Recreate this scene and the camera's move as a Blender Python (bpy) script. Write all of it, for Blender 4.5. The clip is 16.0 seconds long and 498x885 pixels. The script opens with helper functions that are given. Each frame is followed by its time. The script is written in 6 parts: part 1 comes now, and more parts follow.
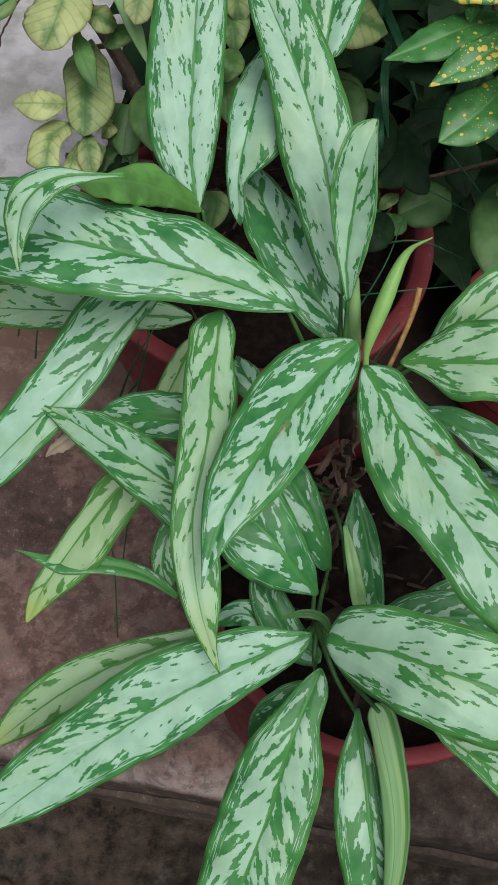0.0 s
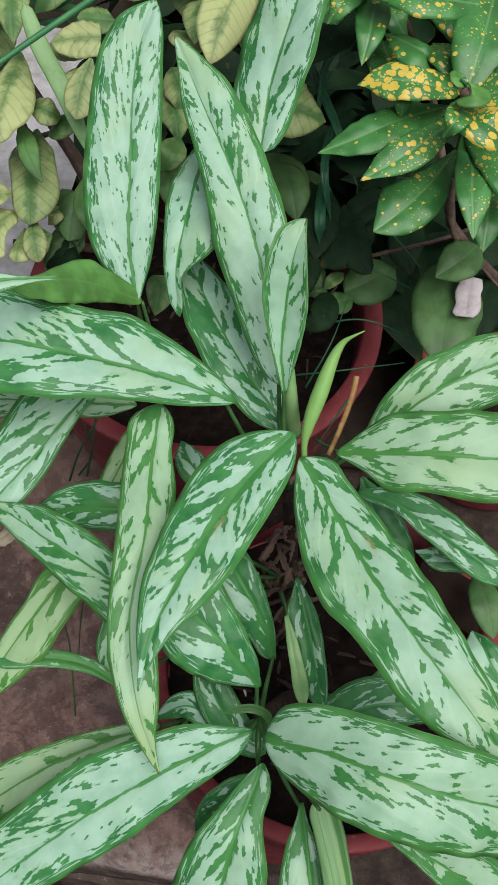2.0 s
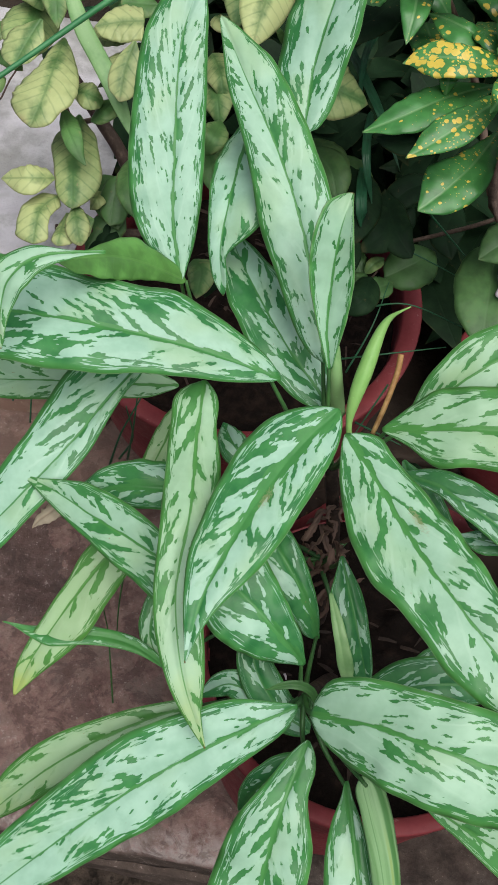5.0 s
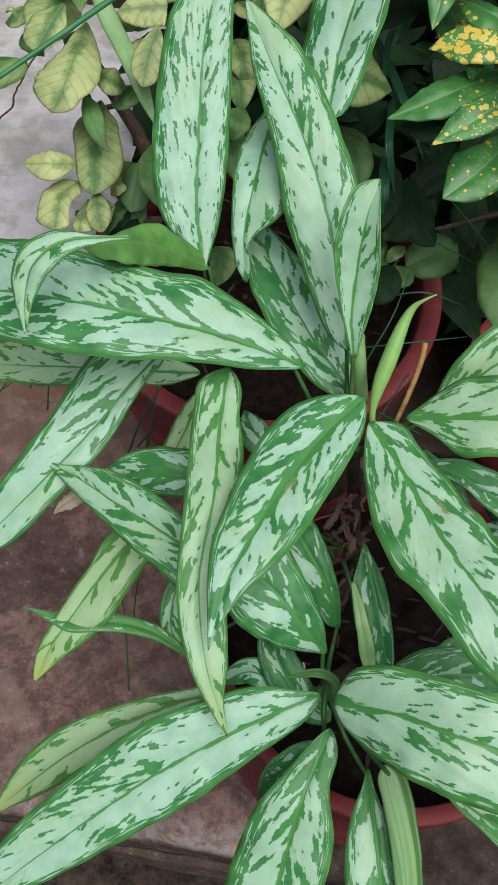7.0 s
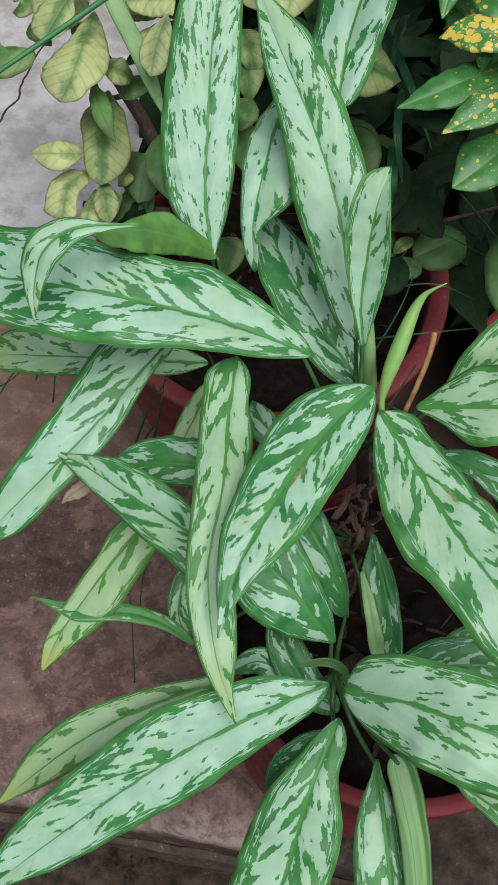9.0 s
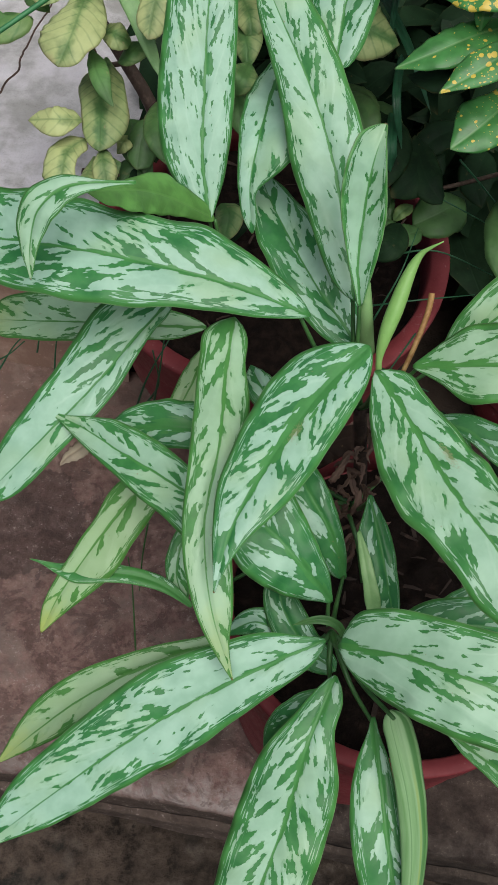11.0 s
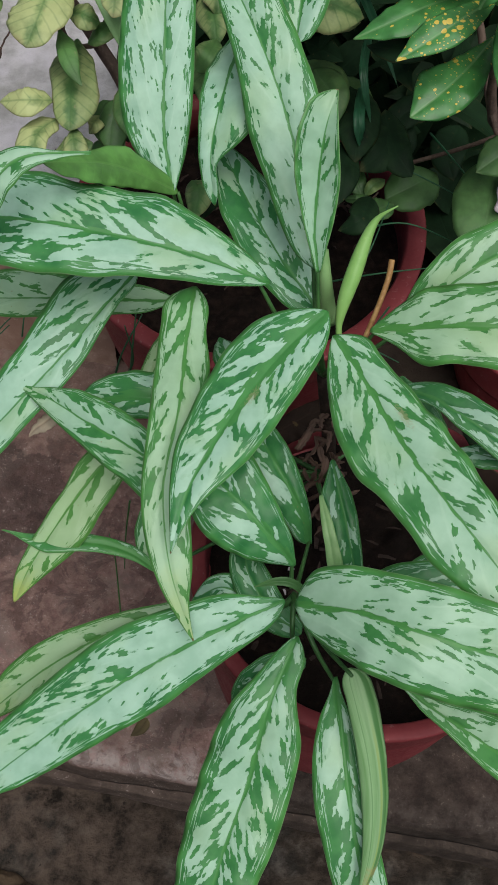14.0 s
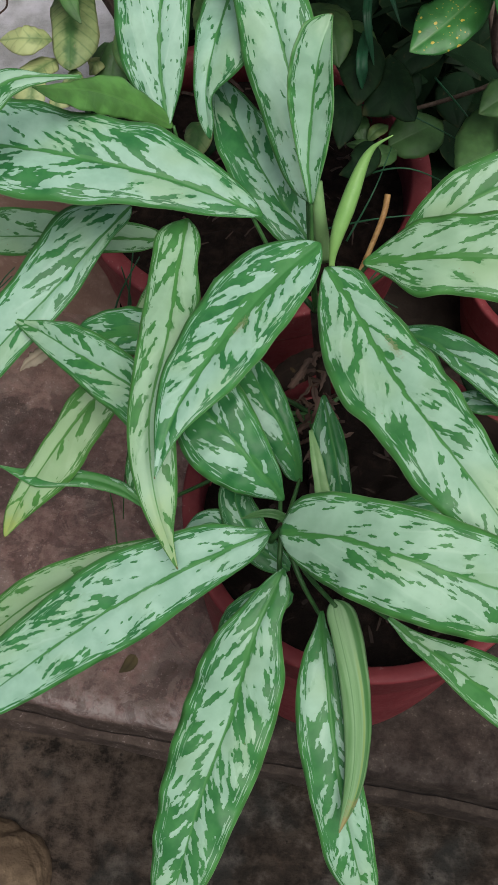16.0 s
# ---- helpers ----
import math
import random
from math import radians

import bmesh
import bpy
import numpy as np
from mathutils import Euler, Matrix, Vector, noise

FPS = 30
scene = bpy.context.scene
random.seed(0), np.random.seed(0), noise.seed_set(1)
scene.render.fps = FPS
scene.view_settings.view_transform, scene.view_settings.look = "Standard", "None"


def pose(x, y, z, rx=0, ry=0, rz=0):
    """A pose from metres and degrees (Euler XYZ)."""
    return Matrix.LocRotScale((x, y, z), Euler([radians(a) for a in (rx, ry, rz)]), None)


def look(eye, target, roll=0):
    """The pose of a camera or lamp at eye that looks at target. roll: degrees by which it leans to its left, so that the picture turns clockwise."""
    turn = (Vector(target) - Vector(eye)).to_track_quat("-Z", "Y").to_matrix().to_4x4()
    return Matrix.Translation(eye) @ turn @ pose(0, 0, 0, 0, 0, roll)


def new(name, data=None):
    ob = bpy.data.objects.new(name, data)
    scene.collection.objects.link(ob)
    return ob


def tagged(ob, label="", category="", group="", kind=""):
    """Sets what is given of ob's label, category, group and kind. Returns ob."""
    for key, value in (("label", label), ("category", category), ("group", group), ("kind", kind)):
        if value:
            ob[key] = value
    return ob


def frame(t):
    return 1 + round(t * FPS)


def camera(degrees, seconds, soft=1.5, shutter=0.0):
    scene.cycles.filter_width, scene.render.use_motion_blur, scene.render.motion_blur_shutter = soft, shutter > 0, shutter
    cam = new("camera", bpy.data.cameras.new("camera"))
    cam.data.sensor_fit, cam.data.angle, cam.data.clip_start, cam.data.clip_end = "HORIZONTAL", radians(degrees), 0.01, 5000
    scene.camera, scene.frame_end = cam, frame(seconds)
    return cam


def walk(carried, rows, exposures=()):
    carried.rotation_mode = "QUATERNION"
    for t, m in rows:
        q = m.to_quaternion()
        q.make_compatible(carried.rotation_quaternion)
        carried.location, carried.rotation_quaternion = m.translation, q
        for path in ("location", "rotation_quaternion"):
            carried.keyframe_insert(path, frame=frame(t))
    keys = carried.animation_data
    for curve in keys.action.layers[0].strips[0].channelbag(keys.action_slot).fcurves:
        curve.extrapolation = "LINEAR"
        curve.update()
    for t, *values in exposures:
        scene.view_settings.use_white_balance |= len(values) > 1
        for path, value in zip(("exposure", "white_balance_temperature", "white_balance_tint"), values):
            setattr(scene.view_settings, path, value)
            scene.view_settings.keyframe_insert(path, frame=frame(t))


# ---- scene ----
cam = camera(30.0, 16.0)
PATH = [
    (0, (0.1990, -0.2603, 1.0784), (0.1850, 0.7363, -0.6561), 9.85),
    (0.5, (0.2070, -0.2516, 1.0808), (0.1960, 0.7598, -0.6443), 9.77),
    (1, (0.2200, -0.2423, 1.0863), (0.2200, 0.7885, -0.6276), 10.00),
    (1.5, (0.2310, -0.2317, 1.0961), (0.2400, 0.8212, -0.6041), 10.20),
    (2, (0.2240, -0.2259, 1.1041), (0.2310, 0.8482, -0.5827), 9.75),
    (2.5, (0.2320, -0.2254, 1.1072), (0.2250, 0.8690, -0.5672), 9.04),
    (3, (0.2290, -0.2245, 1.1083), (0.2130, 0.8752, -0.5612), 8.52),
    (3.5, (0.2250, -0.2290, 1.1046), (0.1930, 0.8690, -0.5672), 7.93),
    (4, (0.2150, -0.2357, 1.0954), (0.1740, 0.8548, -0.5796), 7.73),
    (6.5, (0.2130, -0.2505, 1.0870), (0.1530, 0.8152, -0.6041), 6.98),
    (7, (0.2040, -0.2482, 1.0854), (0.1390, 0.8128, -0.6085), 7.10),
    (7.5, (0.1970, -0.2482, 1.0854), (0.1300, 0.8110, -0.6098), 7.14),
    (8, (0.1990, -0.2471, 1.0845), (0.1310, 0.8102, -0.6110), 7.17),
    (8.5, (0.1970, -0.2479, 1.0834), (0.1280, 0.8075, -0.6134), 7.10),
    (9, (0.2000, -0.2535, 1.0805), (0.1320, 0.8029, -0.6162), 7.07),
    (11.5, (0.2110, -0.2740, 1.0691), (0.1270, 0.7565, -0.6428), 6.13),
    (12, (0.2070, -0.2778, 1.0675), (0.1160, 0.7499, -0.6458), 5.80),
    (12.5, (0.2050, -0.2801, 1.0631), (0.1110, 0.7428, -0.6520), 5.59),
    (13, (0.2180, -0.2828, 1.0606), (0.1170, 0.7384, -0.6567), 5.06),
    (13.5, (0.2330, -0.2874, 1.0640), (0.1260, 0.7365, -0.6510), 4.58),
    (14, (0.2540, -0.2880, 1.0679), (0.1420, 0.7387, -0.6456), 3.88),
    (14.5, (0.2620, -0.2887, 1.0658), (0.1490, 0.7407, -0.6453), 3.58),
    (15, (0.2700, -0.2888, 1.0668), (0.1540, 0.7359, -0.6470), 3.38),
    (15.5, (0.2730, -0.3019, 1.0536), (0.1480, 0.7116, -0.6661), 3.26),
    (16, (0.2810, -0.3137, 1.0446), (0.1340, 0.6802, -0.6852), 2.82),
]
walk(cam, [(t, look(eye, target, roll)) for t, eye, target, roll in PATH],
     [(0, -0.08), (1.5, -0.02), (3, 0.31), (4, 0.27), (6.5, 0.15), (9, 0.08), (12, -0.05), (16, -0.13)])

# ---- world and light: an overcast day ----
SUN_FROM = (0.25, -0.35, 1.0)
world = bpy.data.worlds.new("overcast_sky")
scene.world = world
world.use_nodes = True
sky = world.node_tree.nodes.new("ShaderNodeTexSky")
sky.sky_type, sky.sun_disc = "NISHITA", False
sky.sun_elevation, sky.sun_rotation = radians(66), radians(145)
sky.air_density, sky.dust_density, sky.ozone_density = 1.0, 4.0, 1.0
world.node_tree.links.new(sky.outputs[0], world.node_tree.nodes["Background"].inputs[0])
world.node_tree.nodes["Background"].inputs[1].default_value = 0.052
sun_data = bpy.data.lights.new("sun", "SUN")
sun_data.energy, sun_data.angle, sun_data.color = 2.75, radians(60), (0.975, 0.98, 0.93)
sun = new("sun", sun_data)
sun.matrix_world = look(SUN_FROM, (0, 0, 0))


# ---- node helpers ----
class Shader:
    """A material under construction; values may be numbers or sockets."""

    def __init__(self, name):
        self.mat = bpy.data.materials.new(name)
        self.mat.use_nodes = True
        self.tree = self.mat.node_tree
        self.bsdf = self.tree.nodes["Principled BSDF"]

    def put(self, socket, value):
        if isinstance(value, bpy.types.NodeSocket):
            self.tree.links.new(value, socket)
        elif isinstance(value, (tuple, list)) and len(value) == 3 and socket.type == "RGBA":
            socket.default_value = (*value, 1)
        else:
            socket.default_value = value

    def math(self, op, a, b=0.0, c=0.0, clamp=False):
        n = self.tree.nodes.new("ShaderNodeMath")
        n.operation, n.use_clamp = op, clamp
        for s, v in zip(n.inputs, (a, b, c)):
            self.put(s, v)
        return n.outputs[0]

    def add(self, a, b):
        return self.math("ADD", a, b)

    def sub(self, a, b):
        return self.math("SUBTRACT", a, b)

    def mul(self, a, b):
        return self.math("MULTIPLY", a, b)

    def step(self, v, lo, hi, a=0.0, b=1.0):
        n = self.tree.nodes.new("ShaderNodeMapRange")
        n.interpolation_type = "SMOOTHSTEP"
        for s, x in zip(n.inputs, (v, lo, hi, a, b)):
            self.put(s, x)
        return n.outputs[0]

    def mix(self, f, a, b):
        n = self.tree.nodes.new("ShaderNodeMix")
        n.data_type = "RGBA"
        self.put(n.inputs[0], f), self.put(n.inputs[6], a), self.put(n.inputs[7], b)
        return n.outputs[2]

    def xyz(self, v):
        n = self.tree.nodes.new("ShaderNodeSeparateXYZ")
        self.put(n.inputs[0], v)
        return n.outputs

    def vec(self, x, y, z):
        n = self.tree.nodes.new("ShaderNodeCombineXYZ")
        for s, v in zip(n.inputs, (x, y, z)):
            self.put(s, v)
        return n.outputs[0]

    def attr(self, name):
        n = self.tree.nodes.new("ShaderNodeAttribute")
        n.attribute_name = name
        return self.xyz(n.outputs["Vector"])

    def place(self):
        n = self.tree.nodes.new("ShaderNodeNewGeometry")
        return n.outputs["Position"]

    def chance(self):
        return self.tree.nodes.new("ShaderNodeObjectInfo").outputs["Random"]

    def noise(self, v, scale=1.0, detail=3.0, rough=0.55, warp=0.0):
        n = self.tree.nodes.new("ShaderNodeTexNoise")
        self.put(n.inputs["Vector"], v)
        for key, x in (("Scale", scale), ("Detail", detail), ("Roughness", rough), ("Distortion", warp)):
            self.put(n.inputs[key], x)
        return n.outputs[0]

    def cells(self, v, scale=1.0, feature="F1", chaos=1.0):
        n = self.tree.nodes.new("ShaderNodeTexVoronoi")
        n.feature = feature
        self.put(n.inputs["Vector"], v)
        self.put(n.inputs["Scale"], scale)
        self.put(n.inputs["Randomness"], chaos)
        return n.outputs["Distance"]

    def cell_place(self, v):
        n = self.tree.nodes.new("ShaderNodeTexVoronoi")
        self.put(n.inputs["Vector"], v)
        self.put(n.inputs["Scale"], 1.0)
        return n.outputs["Position"]

    def finish(self, colour, rough=0.5, height=None, depth=0.001, strength=1.0, glow_through=0.0, gloss=0.5):
        b = self.bsdf
        self.put(b.inputs["Base Color"], colour)
        self.put(b.inputs["Roughness"], rough)
        self.put(b.inputs["Specular IOR Level"], gloss)
        if height is not None:
            n = self.tree.nodes.new("ShaderNodeBump")
            self.put(n.inputs["Height"], height)
            n.inputs["Distance"].default_value, n.inputs["Strength"].default_value = depth, strength
            self.tree.links.new(n.outputs[0], b.inputs["Normal"])
        if glow_through:
            t = self.tree.nodes.new("ShaderNodeBsdfTranslucent")
            self.put(t.inputs[0], colour)
            m = self.tree.nodes.new("ShaderNodeMixShader")
            m.inputs[0].default_value = glow_through
            self.tree.links.new(b.outputs[0], m.inputs[1])
            self.tree.links.new(t.outputs[0], m.inputs[2])
            self.tree.links.new(m.outputs[0], self.tree.nodes["Material Output"].inputs[0])
        return self.mat


# ---- materials ----
def silver_leaf():
    """Silver-green blade with ragged dark blotches along the side veins, a dark streaked margin and a green midrib."""
    s = Shader("silver_variegated_leaf")
    u, v, seed = s.attr("blade_metres")
    along, across, green = s.attr("blade_share")
    age, scar_s, scar_v = s.attr("blade_age")
    fine, rib_w, slope = s.attr("blade_grain")
    a = s.math("ABSOLUTE", v)
    rim = s.math("ABSOLUTE", across)
    shift = s.add(s.mul(seed, 31.0), s.mul(s.math("SIGN", v), 4.3))
    # coordinates across (p) and along (q) the side veins, which leave the midrib at a low angle
    reach = s.math("SQRT", s.add(s.mul(slope, slope), 1.0))
    p = s.mul(s.math("DIVIDE", s.sub(u, s.mul(a, slope)), reach), fine)
    q = s.mul(s.math("DIVIDE", s.add(s.mul(u, slope), a), reach), fine)
    # small vein cells give the blotches their stepped outline
    mp, mq, _ = s.xyz(s.cell_place(s.vec(s.mul(p, 620.0), s.mul(q, 330.0), shift)))
    mp = s.add(s.mul(mp, 0.75 / 620.0), s.mul(p, 0.25))
    mq = s.add(s.mul(mq, 0.75 / 330.0), s.mul(q, 0.25))
    broad = s.noise(s.vec(s.mul(mp, 160.0), s.mul(mq, 34.0), shift), 1.0, 1.0, 0.5)
    small = s.noise(s.vec(s.mul(mp, 350.0), s.mul(mq, 80.0), s.add(shift, 2.0)), 1.0, 1.0, 0.5)
    patch = s.noise(s.vec(s.mul(u, 20.0), s.mul(v, 30.0), s.add(shift, 5.0)), 1.0, 1.0, 0.5)
    tone = s.noise(s.vec(s.mul(u, 60.0), s.mul(v, 60.0), shift), 1.0, 3.0, 0.6)
    wash = s.noise(s.vec(s.mul(u, 17.0), s.mul(v, 22.0), s.add(shift, 8.0)), 1.0, 2.0, 0.5)
    rag = s.noise(s.vec(s.mul(p, 1000.0), s.mul(q, 480.0), shift), 1.0, 2.0, 0.6)
    streak = s.noise(s.vec(s.mul(mq, 75.0), s.mul(across, 11.0), s.add(shift, 9.0)), 1.0, 1.0, 0.5)
    dash = s.noise(s.vec(s.mul(u, 62.0), s.mul(across, 30.0), s.add(shift, 15.0)), 1.0, 1.0, 0.5)
    level = s.add(s.mul(s.sub(broad, 0.5), 0.84), s.mul(s.sub(small, 0.5), 0.38))
    level = s.add(level, s.mul(s.sub(patch, 0.5), 0.42))
    level = s.sub(s.add(level, s.mul(s.sub(green, 0.35), 0.42)), 0.012)
    band = s.step(rim, 0.50, 0.88)
    level = s.add(level, s.mul(band, s.add(0.10, s.mul(s.sub(streak, 0.5), 0.75))))
    level = s.add(level, s.mul(s.add(s.step(along, 0.09, 0.0), s.step(along, 0.90, 1.0)), 0.06))
    border = s.sub(0.82, s.add(s.mul(green, 0.10), s.mul(s.sub(streak, 0.5), 0.62)))
    border = s.math("MINIMUM", border, 0.875)
    solid = s.step(s.sub(rim, border), -0.004, 0.012)
    light_dash = s.mul(s.step(dash, 0.585, 0.605), s.mul(s.step(rim, 0.66, 0.74), s.step(rim, 0.93, 0.90)))
    core = s.add(0.00030, s.mul(s.mul(rib_w, 1.3), s.mul(s.step(along, 1.0, 0.1), s.add(0.45, s.mul(s.step(s.add(s.mul(streak, 0.4), s.mul(broad, 0.6)), 0.40, 0.62), 1.2)))))
    rib = s.mul(s.step(s.sub(a, core), 0.0004, -0.0004), s.step(s.add(along, s.mul(tone, 0.1)), 1.0, 0.88))
    dark = s.math("MAXIMUM", s.mul(s.math("MAXIMUM", s.step(level, 0.062, 0.078), solid), s.sub(1.0, light_dash)), rib)
    half = s.mul(s.step(level, 0.0, 0.06), s.step(wash, 0.40, 0.62))
    veins = s.math("SINE", s.mul(s.add(p, s.add(s.mul(tone, 0.007), s.mul(wash, 0.012))), 400.0))
    line = s.mul(s.step(veins, 0.86, 1.0), s.step(patch, 0.35, 0.6))
    pale = s.mix(s.step(tone, 0.3, 0.7), (0.365, 0.615, 0.455), (0.450, 0.705, 0.545))
    pale = s.mix(s.mul(s.step(wash, 0.48, 0.74), 0.45), pale, (0.40, 0.60, 0.31))
    pale = s.mix(s.mul(line, 0.30), pale, (0.57, 0.78, 0.64))
    pale = s.mix(age, pale, (0.44, 0.61, 0.24))
    yellow = s.mul(s.step(s.add(along, s.mul(s.sub(tone, 0.5), 0.3)), 0.74, 1.0), s.math("MULTIPLY", age, 1.7, clamp=True))
    pale = s.mix(yellow, pale, (0.46, 0.58, 0.16))
    pale = s.mix(s.mul(half, 0.32), pale, (0.17, 0.42, 0.17))
    deep = s.mix(s.step(tone, 0.3, 0.7), (0.036, 0.205, 0.062), (0.068, 0.300, 0.086))
    deep = s.mix(s.math("MAXIMUM", s.mul(s.step(rim, 0.80, 0.97), 0.65), s.mul(rib, 0.45)), deep, (0.105, 0.355, 0.080))
    deep = s.mix(s.math("MULTIPLY", s.add(age, s.mul(yellow, 0.6)), 0.85, clamp=True), deep, (0.15, 0.36, 0.06))
    colour = s.mix(dark, pale, deep)
    colour = s.mix(s.mul(s.step(rim, 0.975, 0.99), 0.35), colour, (0.36, 0.50, 0.27))
    speck = s.step(s.noise(s.vec(s.mul(u, 300.0), s.mul(v, 300.0), shift), 1.0, 1.0), 0.78, 0.82)
    colour = s.mix(s.mul(speck, 0.5), colour, (0.30, 0.24, 0.10))
    off = s.math("SQRT", s.add(s.math("POWER", s.mul(s.sub(along, scar_s), 3.2), 2.0), s.math("POWER", s.mul(s.sub(across, scar_v), 1.5), 2.0)))
    scar = s.step(s.add(off, s.mul(s.sub(rag, 0.5), 0.45)), 0.17, 0.05)
    colour = s.mix(s.mul(scar, 0.45), colour, (0.44, 0.39, 0.22))
    burnt = s.step(s.add(along, s.mul(s.sub(rag, 0.5), 0.02)), 0.990, 0.998)
    colour = s.mix(s.mul(burnt, 0.8), colour, (0.22, 0.13, 0.05))
    groove = s.math("EXPONENT", s.mul(s.math("POWER", s.mul(a, 520.0), 2.0), -1.0))
    high = s.add(s.mul(veins, 0.24), s.add(s.mul(groove, -1.0), s.add(s.mul(tone, 0.8), s.mul(dark, -0.10))))
    rough = s.step(tone, 0.2, 0.8, 0.32, 0.46)
    return s.finish(colour, rough, high, 0.0009, 0.7, glow_through=0.20, gloss=0.42)


def leaf_paint(name, base, vein, spot=None, blemish=(0.3, 0.2, 0.08), gap=95.0, rough=0.42, wear=0.25, rib_mix=0.35, side_mix=0.12, relief=0.0003, faded=(0.51, 0.62, 0.26), gloss=0.5):
    """A plain or spotted leaf: midrib, faint side veins, patchy tone, fading from the rim inwards, worn rim and tip."""
    s = Shader(name)
    u, v, seed = s.attr("blade_metres")
    along, across, green = s.attr("blade_share")
    age = s.attr("blade_age")[0]
    a = s.math("ABSOLUTE", v)
    shift = s.mul(seed, 27.0)
    p = s.sub(u, s.mul(a, 0.8))
    tone = s.noise(s.vec(s.mul(u, 45.0), s.mul(v, 45.0), shift), 1.0, 3.0, 0.6)
    fleck = s.noise(s.vec(s.mul(u, 190.0), s.mul(v, 190.0), shift), 1.0, 3.0, 0.65)
    wave = s.math("ABSOLUTE", s.math("SINE", s.mul(s.add(p, s.mul(tone, 0.006)), gap * 3.14159)))
    side = s.mul(s.step(wave, 0.45, 0.0), s.step(a, 0.0, 0.002))
    rib = s.step(a, 0.0015, 0.0004)
    inner = s.step(s.add(a, s.mul(s.sub(tone, 0.5), 0.012)), 0.009, 0.001)
    old = s.sub(s.add(s.mul(age, s.add(0.45, s.mul(tone, 1.15))), s.mul(s.sub(fleck, 0.5), 0.35)), s.add(s.mul(inner, 0.42), s.mul(side, 0.10)))
    old = s.mul(s.step(old, 0.0, 0.95), s.step(age, 0.0, 0.06))
    colour = s.mix(s.step(tone, 0.3, 0.7), tuple(0.72 * c for c in base), tuple(1.22 * c for c in base))
    colour = s.mix(old, colour, faded)
    colour = s.mix(s.math("MAXIMUM", s.mul(side, side_mix), s.mul(rib, rib_mix)), colour, vein)
    if spot:
        wob = s.noise(s.vec(s.mul(u, 300.0), s.mul(v, 300.0), shift), 1.0, 2.0)
        where = s.vec(s.add(s.mul(u, 150.0), s.mul(wob, 0.35)), s.add(s.mul(v, 160.0), s.mul(wob, 0.35)), shift)
        size = s.noise(s.vec(s.mul(u, 60.0), s.mul(v, 60.0), s.add(shift, 3.0)), 1.0, 1.0)
        reach = s.add(s.mul(s.sub(size, 0.45), 1.0), s.add(0.03, s.mul(green, 0.36)))
        tiny = s.vec(s.add(s.mul(u, 340.0), s.mul(wob, 0.4)), s.add(s.mul(v, 350.0), s.mul(wob, 0.4)), s.add(shift, 6.0))
        few = s.add(s.mul(s.sub(tone, 0.5), 0.9), s.add(0.03, s.mul(green, 0.22)))
        dots = s.math("MAXIMUM", s.step(s.sub(s.cells(where, 1.0), reach), 0.025, -0.025), s.step(s.sub(s.cells(tiny, 1.0), few), 0.03, -0.03))
        colour = s.mix(dots, colour, s.mix(fleck, tuple(0.8 * c for c in spot), tuple(1.15 * c for c in spot)))
    ragged = s.mul(s.sub(tone, 0.5), 0.5)
    worn = s.math("MAXIMUM", s.step(s.add(s.math("ABSOLUTE", across), ragged), 0.95, 1.06), s.step(s.add(along, s.mul(ragged, 0.6)), 0.92, 1.03))
    colour = s.mix(s.mul(worn, wear), colour, blemish)
    marks = s.step(s.noise(s.vec(s.mul(u, 150.0), s.mul(v, 150.0), shift), 1.0, 2.0), 0.68, 0.78)
    colour = s.mix(s.mul(marks, wear), colour, blemish)
    high = s.add(s.mul(s.math("MAXIMUM", s.mul(side, 0.3), rib), -1.0), s.add(s.mul(tone, 0.9), s.mul(fleck, 0.35)))
    return s.finish(colour, s.step(tone, 0.2, 0.8, rough - 0.08, rough + 0.12), high, relief, 0.7, glow_through=0.18, gloss=gloss)


def striped_leaf():
    """Pale rolled leaf with fine lengthwise stripes, a yellow streak and a brown tip."""
    s = Shader("striped_pale_leaf")
    u, v, seed = s.attr("blade_metres")
    along, across, green = s.attr("blade_share")
    shift = s.mul(seed, 19.0)
    lines = s.noise(s.vec(s.mul(u, 9.0), s.mul(v, 260.0), shift), 1.0, 3.0, 0.6)
    tone = s.noise(s.vec(s.mul(u, 70.0), s.mul(v, 70.0), shift), 1.0, 3.0, 0.6)
    colour = s.mix(s.step(lines, 0.30, 0.70), (0.150, 0.325, 0.115), (0.265, 0.455, 0.215))
    fold_line = s.step(s.math("ABSOLUTE", s.add(across, 0.62)), 0.22, 0.10)
    colour = s.mix(s.mul(fold_line, 0.8), colour, (0.055, 0.19, 0.045))
    streak = s.mul(s.step(s.math("ABSOLUTE", s.add(across, 0.36)), 0.11, 0.05), s.step(along, 0.15, 0.4))
    colour = s.mix(s.mul(streak, s.mul(green, 0.9)), colour, (0.26, 0.36, 0.06))
    # shade of a lengthwise fold put into the colour as a dark line
    crease_shade = s.step(s.math("ABSOLUTE", s.sub(across, 0.30)), 0.07, 0.02)
    colour = s.mix(s.mul(crease_shade, 0.6), colour, (0.075, 0.22, 0.06))
    brown = s.mul(s.step(s.add(along, s.mul(s.sub(tone, 0.5), 0.5)), 0.80, 0.92), s.step(across, 0.5, 0.1))
    colour = s.mix(s.math("MULTIPLY", brown, s.mul(green, 1.1), clamp=True), colour, (0.42, 0.27, 0.11))
    return s.finish(colour, 0.45, s.add(lines, tone), 0.0004, 0.7, glow_through=0.14, gloss=0.35)


